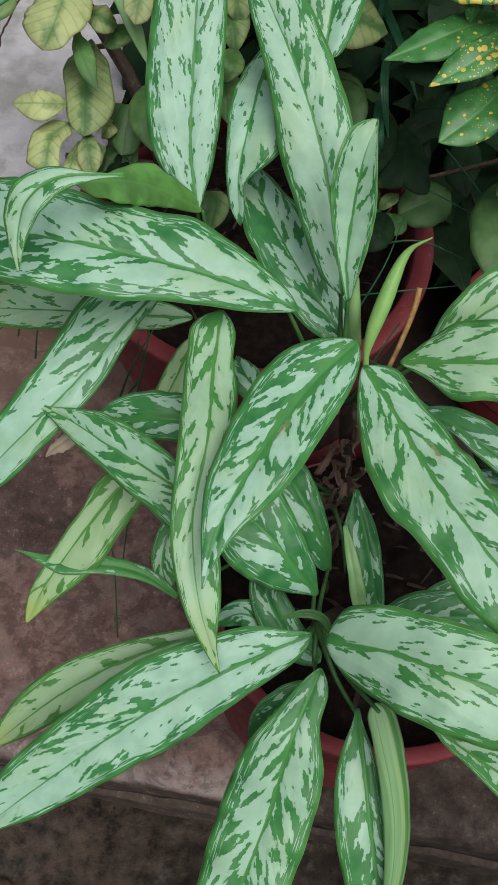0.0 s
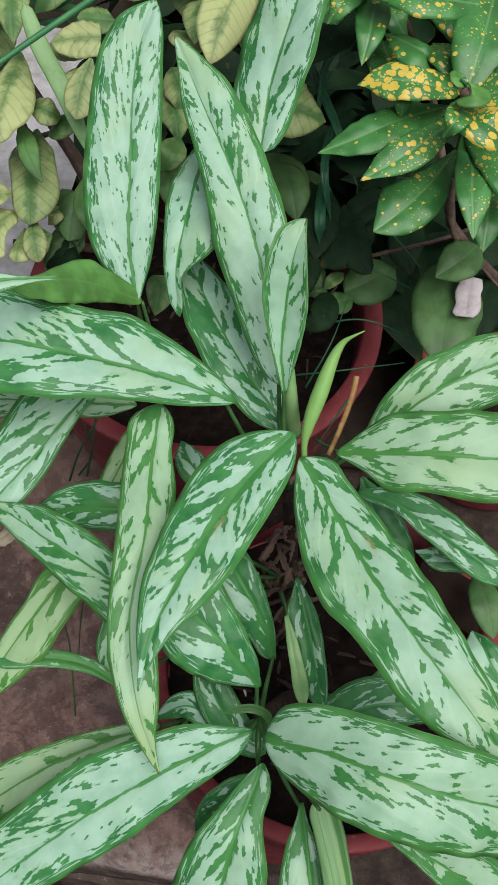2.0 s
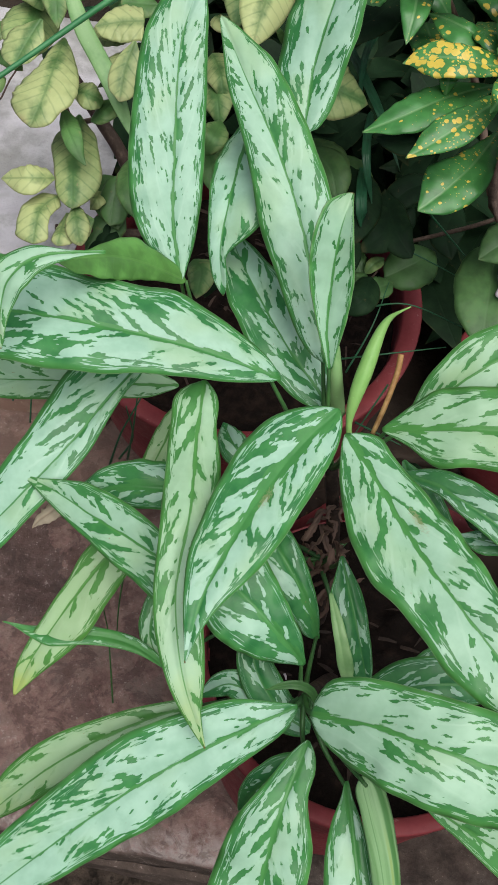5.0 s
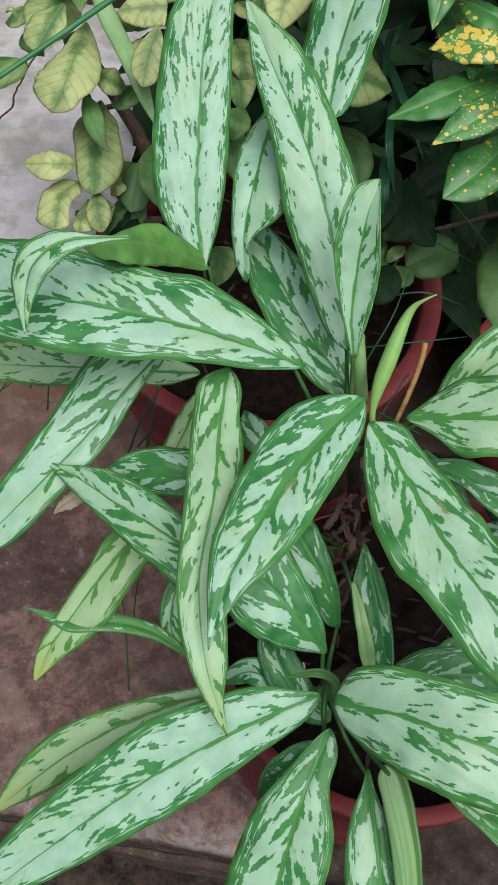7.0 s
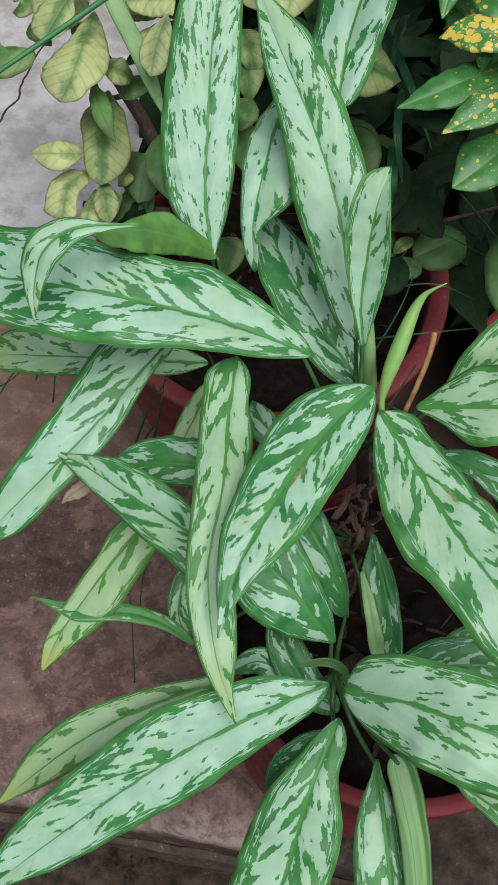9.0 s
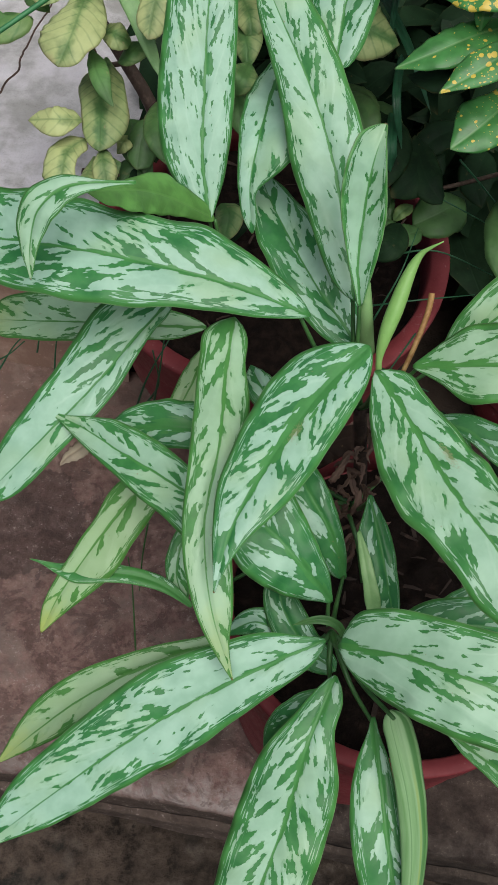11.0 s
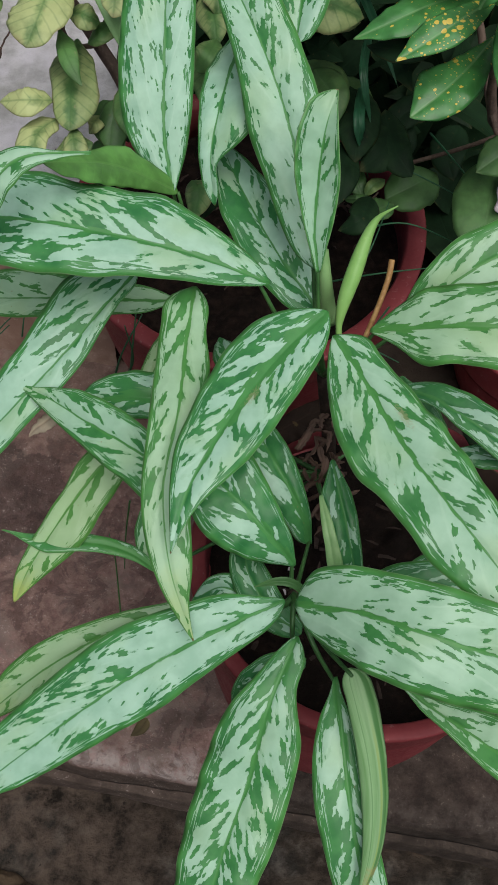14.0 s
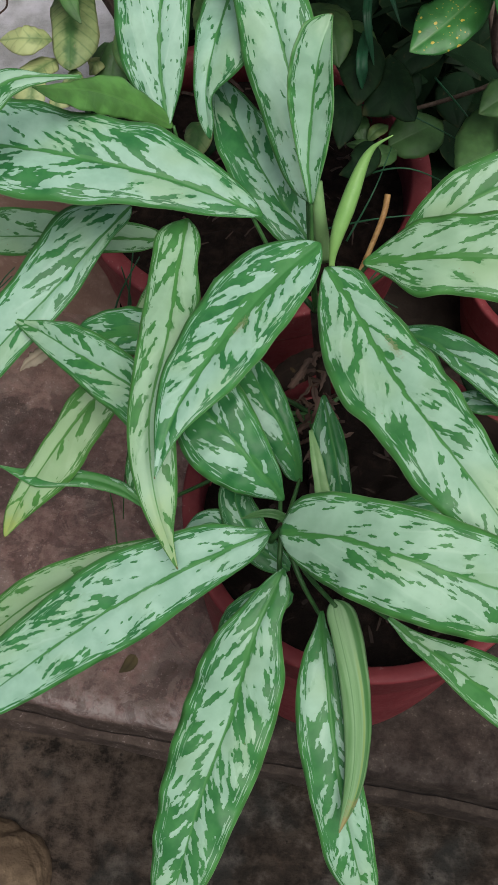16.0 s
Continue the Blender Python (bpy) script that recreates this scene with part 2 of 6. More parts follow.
def ledge_paint():
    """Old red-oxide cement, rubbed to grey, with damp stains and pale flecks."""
    s = Shader("worn_red_cement")
    x = s.place()
    px, py, pz = s.xyz(x)
    large = s.noise(x, 9.0, 4.0, 0.65)
    mid = s.noise(x, 42.0, 6.0, 0.72)
    fine = s.noise(x, 260.0, 4.0, 0.75)
    colour = s.mix(s.step(mid, 0.3, 0.72), (0.148, 0.086, 0.074), (0.325, 0.212, 0.184))
    colour = s.mix(s.mul(s.step(large, 0.46, 0.64), 0.75), colour, (0.20, 0.155, 0.135))
    edge = s.mul(s.mul(s.step(s.add(py, s.mul(s.sub(large, 0.5), 0.1)), -0.045, -0.085), s.step(pz, -0.02, -0.005)), s.step(mid, 0.34, 0.6))
    colour = s.mix(s.mul(edge, 0.8), colour, (0.38, 0.33, 0.31))
    colour = s.mix(s.mul(s.step(s.noise(x, 95.0, 4.0, 0.7), 0.50, 0.66), 0.45), colour, (0.30, 0.17, 0.155))
    colour = s.mix(s.mul(s.step(s.noise(x, 24.0, 5.0, 0.7, 0.6), 0.52, 0.44), 0.5), colour, (0.075, 0.045, 0.040))
    colour = s.mix(s.mul(s.step(s.add(py, s.mul(s.sub(mid, 0.5), 0.06)), 0.25, 0.36), 0.30), colour, (0.33, 0.215, 0.17))
    # cement turns near black towards +x, with an uneven border
    blackened = s.step(s.add(px, s.mul(s.sub(large, 0.5), 0.5)), 0.20, 0.34)
    near_black = s.mix(s.step(mid, 0.35, 0.65), (0.014, 0.010, 0.008), (0.048, 0.036, 0.029))
    colour = s.mix(s.mul(blackened, 0.93), colour, near_black)
    # below the edge the face is a darker brown than the top
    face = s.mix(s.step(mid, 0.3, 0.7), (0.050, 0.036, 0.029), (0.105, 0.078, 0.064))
    face = s.mix(s.mul(s.step(px, 0.15, 0.40), 0.6), face, near_black)
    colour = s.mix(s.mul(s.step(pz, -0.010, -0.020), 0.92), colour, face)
    wx = s.add(px, s.mul(s.sub(s.noise(x, 16.0, 5.0, 0.65), 0.5), 0.16))
    wy = s.add(py, s.mul(s.sub(s.noise(s.vec(py, px, pz), 16.0, 5.0, 0.65), 0.5), 0.16))
    far = s.math("SQRT", s.add(s.math("POWER", s.mul(s.add(wx, 0.11), 0.75), 2.0), s.math("POWER", s.sub(wy, 0.205), 2.0)))
    fleck_share = s.sub(1.0, s.mul(blackened, 0.75))
    damp = s.step(far, 0.082, 0.074)
    colour = s.mix(s.mul(damp, 0.55), colour, (0.032, 0.022, 0.020))
    colour = s.mix(s.mul(s.step(s.add(fine, s.mul(s.sub(mid, 0.5), 0.5)), 0.60, 0.70), s.mul(fleck_share, 0.6)), colour, (0.42, 0.34, 0.31))
    colour = s.mix(s.mul(s.step(fine, 0.36, 0.28), 0.6), colour, (0.05, 0.035, 0.03))
    high = s.add(mid, s.mul(fine, 0.35))
    return s.finish(colour, s.step(damp, 0.0, 1.0, 0.85, 0.5), high, 0.004, 0.8, gloss=0.25)


def grime_paint():
    """Dark, dirty cement below the ledge."""
    s = Shader("grimy_cement")
    x = s.place()
    px, py, pz = s.xyz(x)
    large, mid, fine = s.noise(x, 9.0, 4.0, 0.6), s.noise(x, 40.0, 5.0, 0.65), s.noise(x, 260.0, 4.0, 0.7)
    colour = s.mix(s.step(mid, 0.3, 0.7), (0.012, 0.009, 0.007), (0.046, 0.034, 0.026))
    bands = s.noise(s.vec(s.mul(px, 24.0), s.mul(py, 55.0), s.mul(pz, 55.0)), 1.0, 5.0, 0.65)
    colour = s.mix(s.mul(s.step(bands, 0.52, 0.68), 0.45), colour, (0.082, 0.062, 0.047))
    colour = s.mix(s.mul(s.step(large, 0.5, 0.66), 0.8), colour, (0.030, 0.029, 0.026))
    colour = s.mix(s.mul(s.step(s.add(large, s.mul(mid, 0.3)), 0.55, 0.45), 0.4), colour, (0.16, 0.105, 0.072))
    colour = s.mix(s.mul(s.step(s.add(mid, s.mul(large, 0.6)), 0.80, 1.15), 0.45), colour, (0.19, 0.165, 0.145))
    mud = s.mul(s.step(s.add(px, s.mul(s.sub(large, 0.5), 0.6)), 0.30, -0.10), s.step(s.add(mid, s.mul(fine, 0.4)), 0.5, 0.8))
    colour = s.mix(s.mul(mud, 0.65), colour, (0.130, 0.094, 0.074))
    pits = s.step(s.noise(x, 75.0, 3.0, 0.6), 0.36, 0.28)
    colour = s.mix(s.mul(pits, 0.8), colour, (0.012, 0.009, 0.008))
    return s.finish(colour, 0.8, s.add(mid, s.mul(fine, 0.4)), 0.007, 1.0, gloss=0.15)


def slab_paint():
    """Weathered pale concrete with lilac-grey lime stains."""
    s = Shader("pale_concrete")
    x = s.place()
    large, mid, fine = s.noise(x, 8.0, 3.0, 0.6), s.noise(x, 38.0, 5.0, 0.65), s.noise(x, 240.0, 4.0, 0.7)
    colour = s.mix(s.step(mid, 0.3, 0.7), (0.33, 0.315, 0.315), (0.55, 0.53, 0.545))
    front = s.step(s.add(s.xyz(x)[1], s.mul(s.sub(mid, 0.5), 0.12)), 0.66, 0.50)
    colour = s.mix(s.mul(s.math("MAXIMUM", s.step(large, 0.48, 0.66), s.mul(front, s.step(s.noise(x, 22.0, 4.0, 0.65), 0.38, 0.6))), 0.62), colour, (0.70, 0.66, 0.72))
    colour = s.mix(s.mul(s.step(large, 0.42, 0.34), 0.6), colour, (0.30, 0.29, 0.27))
    colour = s.mix(s.mul(s.step(fine, 0.64, 0.74), 0.4), colour, (0.16, 0.15, 0.15))
    return s.finish(colour, 0.85, s.add(mid, s.mul(fine, 0.4)), 0.004, 0.7)


def pot_paint():
    """Dull red-painted plastic with scuffs and dust."""
    s = Shader("dull_red_pot")
    x = s.place()
    mid, fine = s.noise(x, 26.0, 4.0, 0.6), s.noise(x, 190.0, 4.0, 0.7)
    colour = s.mix(s.step(mid, 0.3, 0.7), (0.20, 0.030, 0.036), (0.28, 0.052, 0.058))
    colour = s.mix(s.mul(s.step(s.add(fine, s.mul(mid, 0.5)), 0.86, 0.98), 0.5), colour, (0.40, 0.22, 0.20))
    colour = s.mix(s.mul(s.step(mid, 0.6, 0.75), 0.35), colour, (0.16, 0.07, 0.06))
    return s.finish(colour, s.step(fine, 0.3, 0.7, 0.5, 0.68), s.add(mid, s.mul(fine, 0.3)), 0.0015, 0.5, gloss=0.35)


def rough_paint(name, low, high, scale, rough=0.8, relief=0.002, gloss=0.4):
    """A two-tone grainy surface: bark, soil, stalks, dry leaves."""
    s = Shader(name)
    x = s.place()
    mid, fine = s.noise(x, scale, 4.0, 0.6), s.noise(x, scale * 6, 3.0, 0.6)
    own = s.chance()
    colour = s.mix(s.step(s.add(mid, s.mul(s.sub(own, 0.5), 0.3)), 0.3, 0.7), low, high)
    colour = s.mix(s.mul(s.step(fine, 0.62, 0.8), 0.4), colour, tuple(1.6 * c for c in high))
    return s.finish(colour, rough, s.add(mid, s.mul(fine, 0.5)), relief, 0.7, gloss=gloss)


SILVER = silver_leaf()
CROTON = leaf_paint("gold_dust_leaf", (0.070, 0.270, 0.066), (0.22, 0.42, 0.17), spot=(0.82, 0.62, 0.10), rough=0.34, wear=0.10, rib_mix=0.55, side_mix=0.05, relief=0.00022, gloss=0.6)
SHRUB = leaf_paint("yellowing_leaf", (0.115, 0.26, 0.075), (0.085, 0.21, 0.06), blemish=(0.46, 0.33, 0.19), gap=85.0, rough=0.5, wear=0.42, rib_mix=0.35, side_mix=0.20, faded=(0.58, 0.64, 0.29))
ROUND = leaf_paint("matt_green_leaf", (0.085, 0.195, 0.060), (0.13, 0.24, 0.10), gap=60.0, rough=0.48, wear=0.2, side_mix=0.1, faded=(0.24, 0.33, 0.11))
# leaf green darkened to near black to stand for shade between the plants
SHADED = leaf_paint("shade_dark_leaf", (0.014, 0.036, 0.016), (0.020, 0.050, 0.022), gap=80.0, rough=0.55, wear=0.15, side_mix=0.1, gloss=0.12, faded=(0.05, 0.10, 0.035))
UNDER = leaf_paint("leaf_underside", (0.125, 0.32, 0.072), (0.17, 0.38, 0.10), gap=110.0, rough=0.45, wear=0.04, side_mix=0.1)
STRAP = leaf_paint("strap_green", (0.028, 0.135, 0.062), (0.04, 0.16, 0.07), gap=5.0, rough=0.4, wear=0.1, side_mix=0.0)
DRYLEAF = leaf_paint("dry_brown_leaf", (0.10, 0.075, 0.03), (0.06, 0.04, 0.02), gap=60.0, rough=0.7, wear=0.6)
# dark brown for the blades added over the pot's rim
RIM_COVER = leaf_paint("dark_rim_cover", (0.032, 0.020, 0.015), (0.05, 0.032, 0.025), faded=(0.09, 0.06, 0.045), gap=60.0, rough=0.8, wear=0.25, relief=0.001, gloss=0.15)
HUSK = leaf_paint("dry_brown_husk", (0.15, 0.088, 0.066), (0.24, 0.15, 0.115), faded=(0.34, 0.25, 0.19), gap=60.0, rough=0.75, wear=0.3, relief=0.001)
STRIPED = striped_leaf()
PALEDRY = leaf_paint("dry_beige_leaf", (0.42, 0.35, 0.26), (0.30, 0.22, 0.15), gap=120.0, rough=0.7, wear=0.4)
FACE = rough_paint("pinkish_cement", (0.32, 0.20, 0.150), (0.54, 0.38, 0.30), 30.0, 0.85, 0.003)
LEDGE, GRIME, SLAB, POT = ledge_paint(), grime_paint(), slab_paint(), pot_paint()
SOIL = rough_paint("dark_potting_soil", (0.008, 0.005, 0.004), (0.028, 0.017, 0.013), 90.0, 0.9, 0.006, gloss=0.15)
DRY = rough_paint("dry_brown_litter", (0.025, 0.015, 0.011), (0.075, 0.045, 0.034), 120.0, 0.8, 0.001)
BARK = rough_paint("brown_twig_bark", (0.08, 0.052, 0.042), (0.19, 0.13, 0.10), 150.0, 0.8, 0.001)
STALK = rough_paint("green_stalk", (0.035, 0.105, 0.030), (0.06, 0.165, 0.045), 60.0, 0.42, 0.0004)
SHEATH = rough_paint("pale_green_sheath", (0.14, 0.30, 0.10), (0.24, 0.42, 0.17), 50.0, 0.42, 0.0004)
BUD = rough_paint("fresh_green_spathe", (0.18, 0.40, 0.09), (0.26, 0.49, 0.14), 45.0, 0.38, 0.0005)
REED = rough_paint("smooth_reed_green", (0.040, 0.19, 0.070), (0.075, 0.28, 0.105), 40.0, 0.45, 0.0004)
TAN = rough_paint("dry_tan_stalk", (0.30, 0.15, 0.05), (0.50, 0.30, 0.12), 110.0, 0.6, 0.0006)
EARTH = rough_paint("garden_earth", (0.018, 0.012, 0.009), (0.05, 0.035, 0.026), 14.0, 0.9, 0.01)
STONE = rough_paint("yellow_brown_stone", (0.10, 0.066, 0.040), (0.23, 0.16, 0.10), 40.0, 0.85, 0.004)
WASTE = rough_paint("crumpled_pale_paper", (0.40, 0.34, 0.36), (0.60, 0.53, 0.56), 70.0, 0.7, 0.002)


# ---- builders ----
def part(name, bm, material, parent, label=""):
    me = bpy.data.meshes.new(name)
    bm.to_mesh(me)
    bm.free()
    return shell(name, me, material, parent, label)


def shell(name, me, material, parent, label=""):
    me.materials.append(material)
    for f in me.polygons:
        f.use_smooth = True
    ob = new(name, me)
    ob.parent = parent
    return tagged(ob, label)


def thing(name, at, label, category, group=""):
    ob = new(name)
    ob.location = at
    ob.empty_display_size = 0.02
    bpy.context.view_layer.update()
    return tagged(ob, label, category, group)


def spline(pts, n):
    """n points evenly placed along a smooth curve through pts."""
    pts = [Vector(p) for p in pts]
    ext = [2 * pts[0] - pts[1], *pts, 2 * pts[-1] - pts[-2]]
    fine = []
    for i in range(len(pts) - 1):
        a, b, c, d = ext[i : i + 4]
        for k in range(24):
            t = k / 24
            fine.append(0.5 * (2 * b + (c - a) * t + (2 * a - 5 * b + 4 * c - d) * t * t + (3 * b - a - 3 * c + d) * t ** 3))
    fine.append(pts[-1])
    run = [0.0]
    for a, b in zip(fine, fine[1:]):
        run.append(run[-1] + (b - a).length)
    out, k = [], 0
    for i in range(n):
        want = run[-1] * i / (n - 1)
        while k < len(run) - 2 and run[k + 1] < want:
            k += 1
        f = (want - run[k]) / max(run[k + 1] - run[k], 1e-9)
        out.append(fine[k].lerp(fine[k + 1], f))
    return out, run[-1]


SHAPES = {"lance": (0.42, 0.44, 2.45), "oval": (0.46, 0.55, 2.6), "strap": (0.35, 0.30, 3.5), "drop": (0.34, 0.5, 1.7), "obovate": (0.56, 0.68, 2.7), "taper": (0.44, 0.85, 2.3)}
seeds = random.Random(5)


STATIONS = (0.0, 0.05, 0.13, 0.25, 0.4, 0.55, 0.7, 0.82, 0.92, 1.0)


def half_width(widths, s):
    """The half-width at the share s of a blade's length, smooth through its widths (in millimetres) at STATIONS."""
    n = len(STATIONS)
    slope = [(widths[min(i + 1, n - 1)] - widths[max(i - 1, 0)]) / (STATIONS[min(i + 1, n - 1)] - STATIONS[max(i - 1, 0)]) for i in range(n)]
    slope[0], slope[-1] = 2.0 * widths[1] / STATIONS[1] - slope[1], 2.2 * (widths[-1] - widths[-2]) / 0.08 - slope[-2]
    i = max(k for k in range(n - 1) if STATIONS[k] <= s)
    h = STATIONS[i + 1] - STATIONS[i]
    t = (s - STATIONS[i]) / h
    y = (1 + 2 * t) * (1 - t) ** 2 * widths[i] + t * (1 - t) ** 2 * h * slope[i] + t * t * (3 - 2 * t) * widths[i + 1] + t * t * (t - 1) * h * slope[i + 1]
    return max(0.0004, 0.001 * y)


def blade(parent, pts, left, right, mat=None, name="leaf", bank=0.0, end_bank=None, fold=0.34, cup=-0.19, ripple=0.05, green=0.3, age=0.0,
          shape="lance", facing=(0.0, -0.36, 0.93), rows=40, label="", scar=(-9.0, 0.0), grain=1.0, rib=0.0008, slope=3.1):
    """A leaf blade along a midrib through pts, turned about it by bank degrees. left and right of the midrib: the greatest half-width
    of one of SHAPES in metres, or half-widths at STATIONS in millimetres."""
    own = isinstance(left, tuple)
    rows = 56 if own else rows
    mid, length = spline(pts, rows)
    widest, blunt, point = SHAPES[shape]
    seed, cols = seeds.random(), 16 if own else 12
    face = Vector(facing).normalized()
    end_bank = bank if end_bank is None else end_bank
    verts, metres, share = [], [], []
    phase, beat = seeds.random() * 6.28, 5 + 4 * seeds.random()
    big = 0.001 * max(left + right) if own else max(left, right)
    for i, c in enumerate(mid):
        s = i / (rows - 1)
        t = (mid[min(i + 1, rows - 1)] - mid[max(i - 1, 0)]).normalized()
        side = t.cross(face)
        if side.length < 1e-3:
            side = Vector((1, 0, 0))
        side.normalize()
        up = side.cross(t)
        turn = Matrix.Rotation(radians(bank + (end_bank - bank) * s), 3, t)
        side, up = turn @ side, turn @ up
        w = (1 - (1 - s / widest) ** 2) ** blunt if s < widest else 1 - ((s - widest) / (1 - widest)) ** point
        w = max(w, 0.012)
        w *= 1 + 0.5 * ripple * math.sin(beat * 3.7 * s + 2 * phase) * math.sin(math.pi * s)
        wl, wr = (half_width(left, s), half_width(right, s)) if own else (left * w, right * w)
        for j in range(cols + 1):
            k = 2 * j / cols - 1
            half = wr if k > 0 else wl
            wave = ripple * min(half, big) * abs(k) ** 2 * math.sin(beat * 6.28 * s + phase + (1.7 if k > 0 else 0)) * min(1, 4 * s)
            lift = abs(k) * fold * half + cup * half * k * k * 2 + wave
            verts.append(c + side * (k * half * (1 - 0.12 * fold * abs(k))) + up * lift)
            metres.append((s * length, k * half, seed))
            share.append((s, k, green))
    wide = cols + 1
    faces = [(i * wide + j, i * wide + j + 1, (i + 1) * wide + j + 1, (i + 1) * wide + j) for i in range(rows - 1) for j in range(cols)]
    me = bpy.data.meshes.new(name)
    me.from_pydata([tuple(v) for v in verts], [], faces)
    for key, values in (("blade_metres", metres), ("blade_share", share), ("blade_age", [(age, *scar)] * len(verts)), ("blade_grain", [(grain, rib, slope)] * len(verts))):
        me.attributes.new(key, "FLOAT_VECTOR", "POINT").data.foreach_set("vector", np.array(values, dtype=np.float32).ravel())
    ob = shell(name, me, mat or SILVER, parent, label)
    ob.matrix_parent_inverse = parent.matrix_world.inverted()
    thick = ob.modifiers.new("thickness", "SOLIDIFY")
    thick.thickness, thick.offset = 0.0007, -1.0
    return ob


def tube(parent, pts, r0, r1, mat, name="stalk", label="", sides=8, rows=14, radii=None):
    """A round stalk or twig along pts, from radius r0 to r1."""
    mid, _ = spline(pts, rows)
    bm = bmesh.new()
    rings = []
    for i, c in enumerate(mid):
        s = i / (rows - 1)
        t = (mid[min(i + 1, rows - 1)] - mid[max(i - 1, 0)]).normalized()
        a = t.orthogonal() if i == 0 else a - t * a.dot(t)
        a.normalize()
        b = t.cross(a)
        r = r0 + (r1 - r0) * s
        if radii:
            k = min(int(s * (len(radii) - 1)), len(radii) - 2)
            r = radii[k] + (radii[k + 1] - radii[k]) * (s * (len(radii) - 1) - k)
        rings.append([bm.verts.new(c + (a * math.cos(2 * math.pi * k / sides) + b * math.sin(2 * math.pi * k / sides)) * r) for k in range(sides)])
    for p, q in zip(rings, rings[1:]):
        for k in range(sides):
            bm.faces.new((p[k], p[(k + 1) % sides], q[(k + 1) % sides], q[k]))
    bm.faces.new(rings[0][::-1]), bm.faces.new(rings[-1])
    bmesh.ops.recalc_face_normals(bm, faces=bm.faces[:])
    ob = part(name, bm, mat, parent, label)
    if parent:
        ob.matrix_parent_inverse = parent.matrix_world.inverted()
    return ob


def lathe(outline, sides=72):
    """A mesh turned about z from (radius, height) pairs."""
    bm = bmesh.new()
    rings = []
    for r, z in outline:
        rings.append([bm.verts.new((r * math.cos(2 * math.pi * k / sides), r * math.sin(2 * math.pi * k / sides), z)) for k in range(sides)])
    for p, q in zip(rings, rings[1:]):
        for k in range(sides):
            bm.faces.new((p[k], p[(k + 1) % sides], q[(k + 1) % sides], q[k]))
    bm.verts.ensure_lookup_table()
    return bm


def flower_pot(at, radius, height, label, soil_drop=0.045, taper=0.80, lip=0.045):
    """A flared plastic pot with a thick banded rim, filled with soil."""
    pot = thing("flower_pot", at, label, "flower pot", "red flower pots")
    r, h = radius, height
    base = taper * r
    curve = [(base + (0.938 * r - base) * math.sin(0.5 * math.pi * k / 10) ** 0.8, 0.008 + (h - 0.053) * k / 10) for k in range(11)]
    wall = [(0.0, 0.0), (base - 0.008, 0.0), (base - 0.002, 0.002), *curve, (0.925 * r - 0.007, h - 0.045), (base - 0.012, 0.014), (0.0, 0.012)]
    part("body", lathe(wall), POT, pot)
    inner = 1.0 - lip
    rim = [(0.945 * r, h - 0.052), (0.968 * r, h - 0.054), (0.974 * r, h - 0.050), (0.992 * r, h - 0.010), (r, h - 0.005), (0.998 * r, h - 0.001), (0.985 * r, h), ((inner + 0.012) * r, h - 0.001), (inner * r, h - 0.006), ((inner - 0.018) * r, h - 0.052), (0.945 * r, h - 0.052)]
    part("rim", lathe(rim), POT, pot, "thick rounded red rim")
    bm = lathe([((inner - 0.004) * r * k / 26, h - soil_drop) for k in range(26, 0, -1)])
    bm.faces.new([v for v in bm.verts[-72:]])
    for v in bm.verts:
        v.co.z += min(1.0, 14 * ((inner - 0.004) * r - math.hypot(v.co.x, v.co.y)) / r) * (0.016 * noise.noise(v.co * 26 + Vector(at)) + 0.007 * noise.noise(v.co * 90) - 0.004 * noise.noise(v.co * 55))
    bmesh.ops.recalc_face_normals(bm, faces=bm.faces[:])
    part("soil", bm, SOIL, pot, "dark crumbly potting soil")
    return pot


def block(name, lo, hi, mat, label, category):
    """A weathered cement block of the setting, its faces uneven and its edges worn."""
    bm = bmesh.new()
    bmesh.ops.create_cube(bm, size=1)
    for v in bm.verts:
        v.co = Vector([lo[k] + (v.co[k] + 0.5) * (hi[k] - lo[k]) for k in range(3)])
    bmesh.ops.bevel(bm, geom=bm.edges[:], offset=0.008, segments=3, affect="EDGES")
    ob = part(name, bm, mat, None, label)
    return tagged(ob, label, category, kind="structure")


# ---- the setting ----
def weathered(name, profile, x0, x1, mat, label, category, bumps, grit, nx=220):
    """A cement step: a (y, z) profile drawn along x, its surface uneven and its edges chipped."""
    pts = []
    for (ya, za), (yb, zb) in zip(profile, profile[1:]):
        n = max(2, int(math.hypot(yb - ya, zb - za) / 0.008))
        n = min(n, 90)
        pts += [(ya + (yb - ya) * k / n, za + (zb - za) * k / n) for k in range(n)]
    pts.append(profile[-1])
    verts, faces, m = [], [], len(pts)
    for i in range(nx + 1):
        x = x0 + (x1 - x0) * i / nx
        for y, z in pts:
            v = Vector((x, y, z))
            d = bumps * noise.noise(v * 14) + grit * noise.noise(v * 70)
            e = bumps * noise.noise(v * 11 + Vector((5, 5, 5))) + grit * noise.noise(v * 60 + Vector((9, 1, 2)))
            verts.append((x, y + e, z + d))
    for i in range(nx):
        for j in range(m - 1):
            a = i * m + j
            faces.append((a, a + m, a + m + 1, a + 1))
    me = bpy.data.meshes.new(name)
    me.from_pydata(verts, [], faces)
    return tagged(shell(name, me, mat, None), label, category, kind="structure")


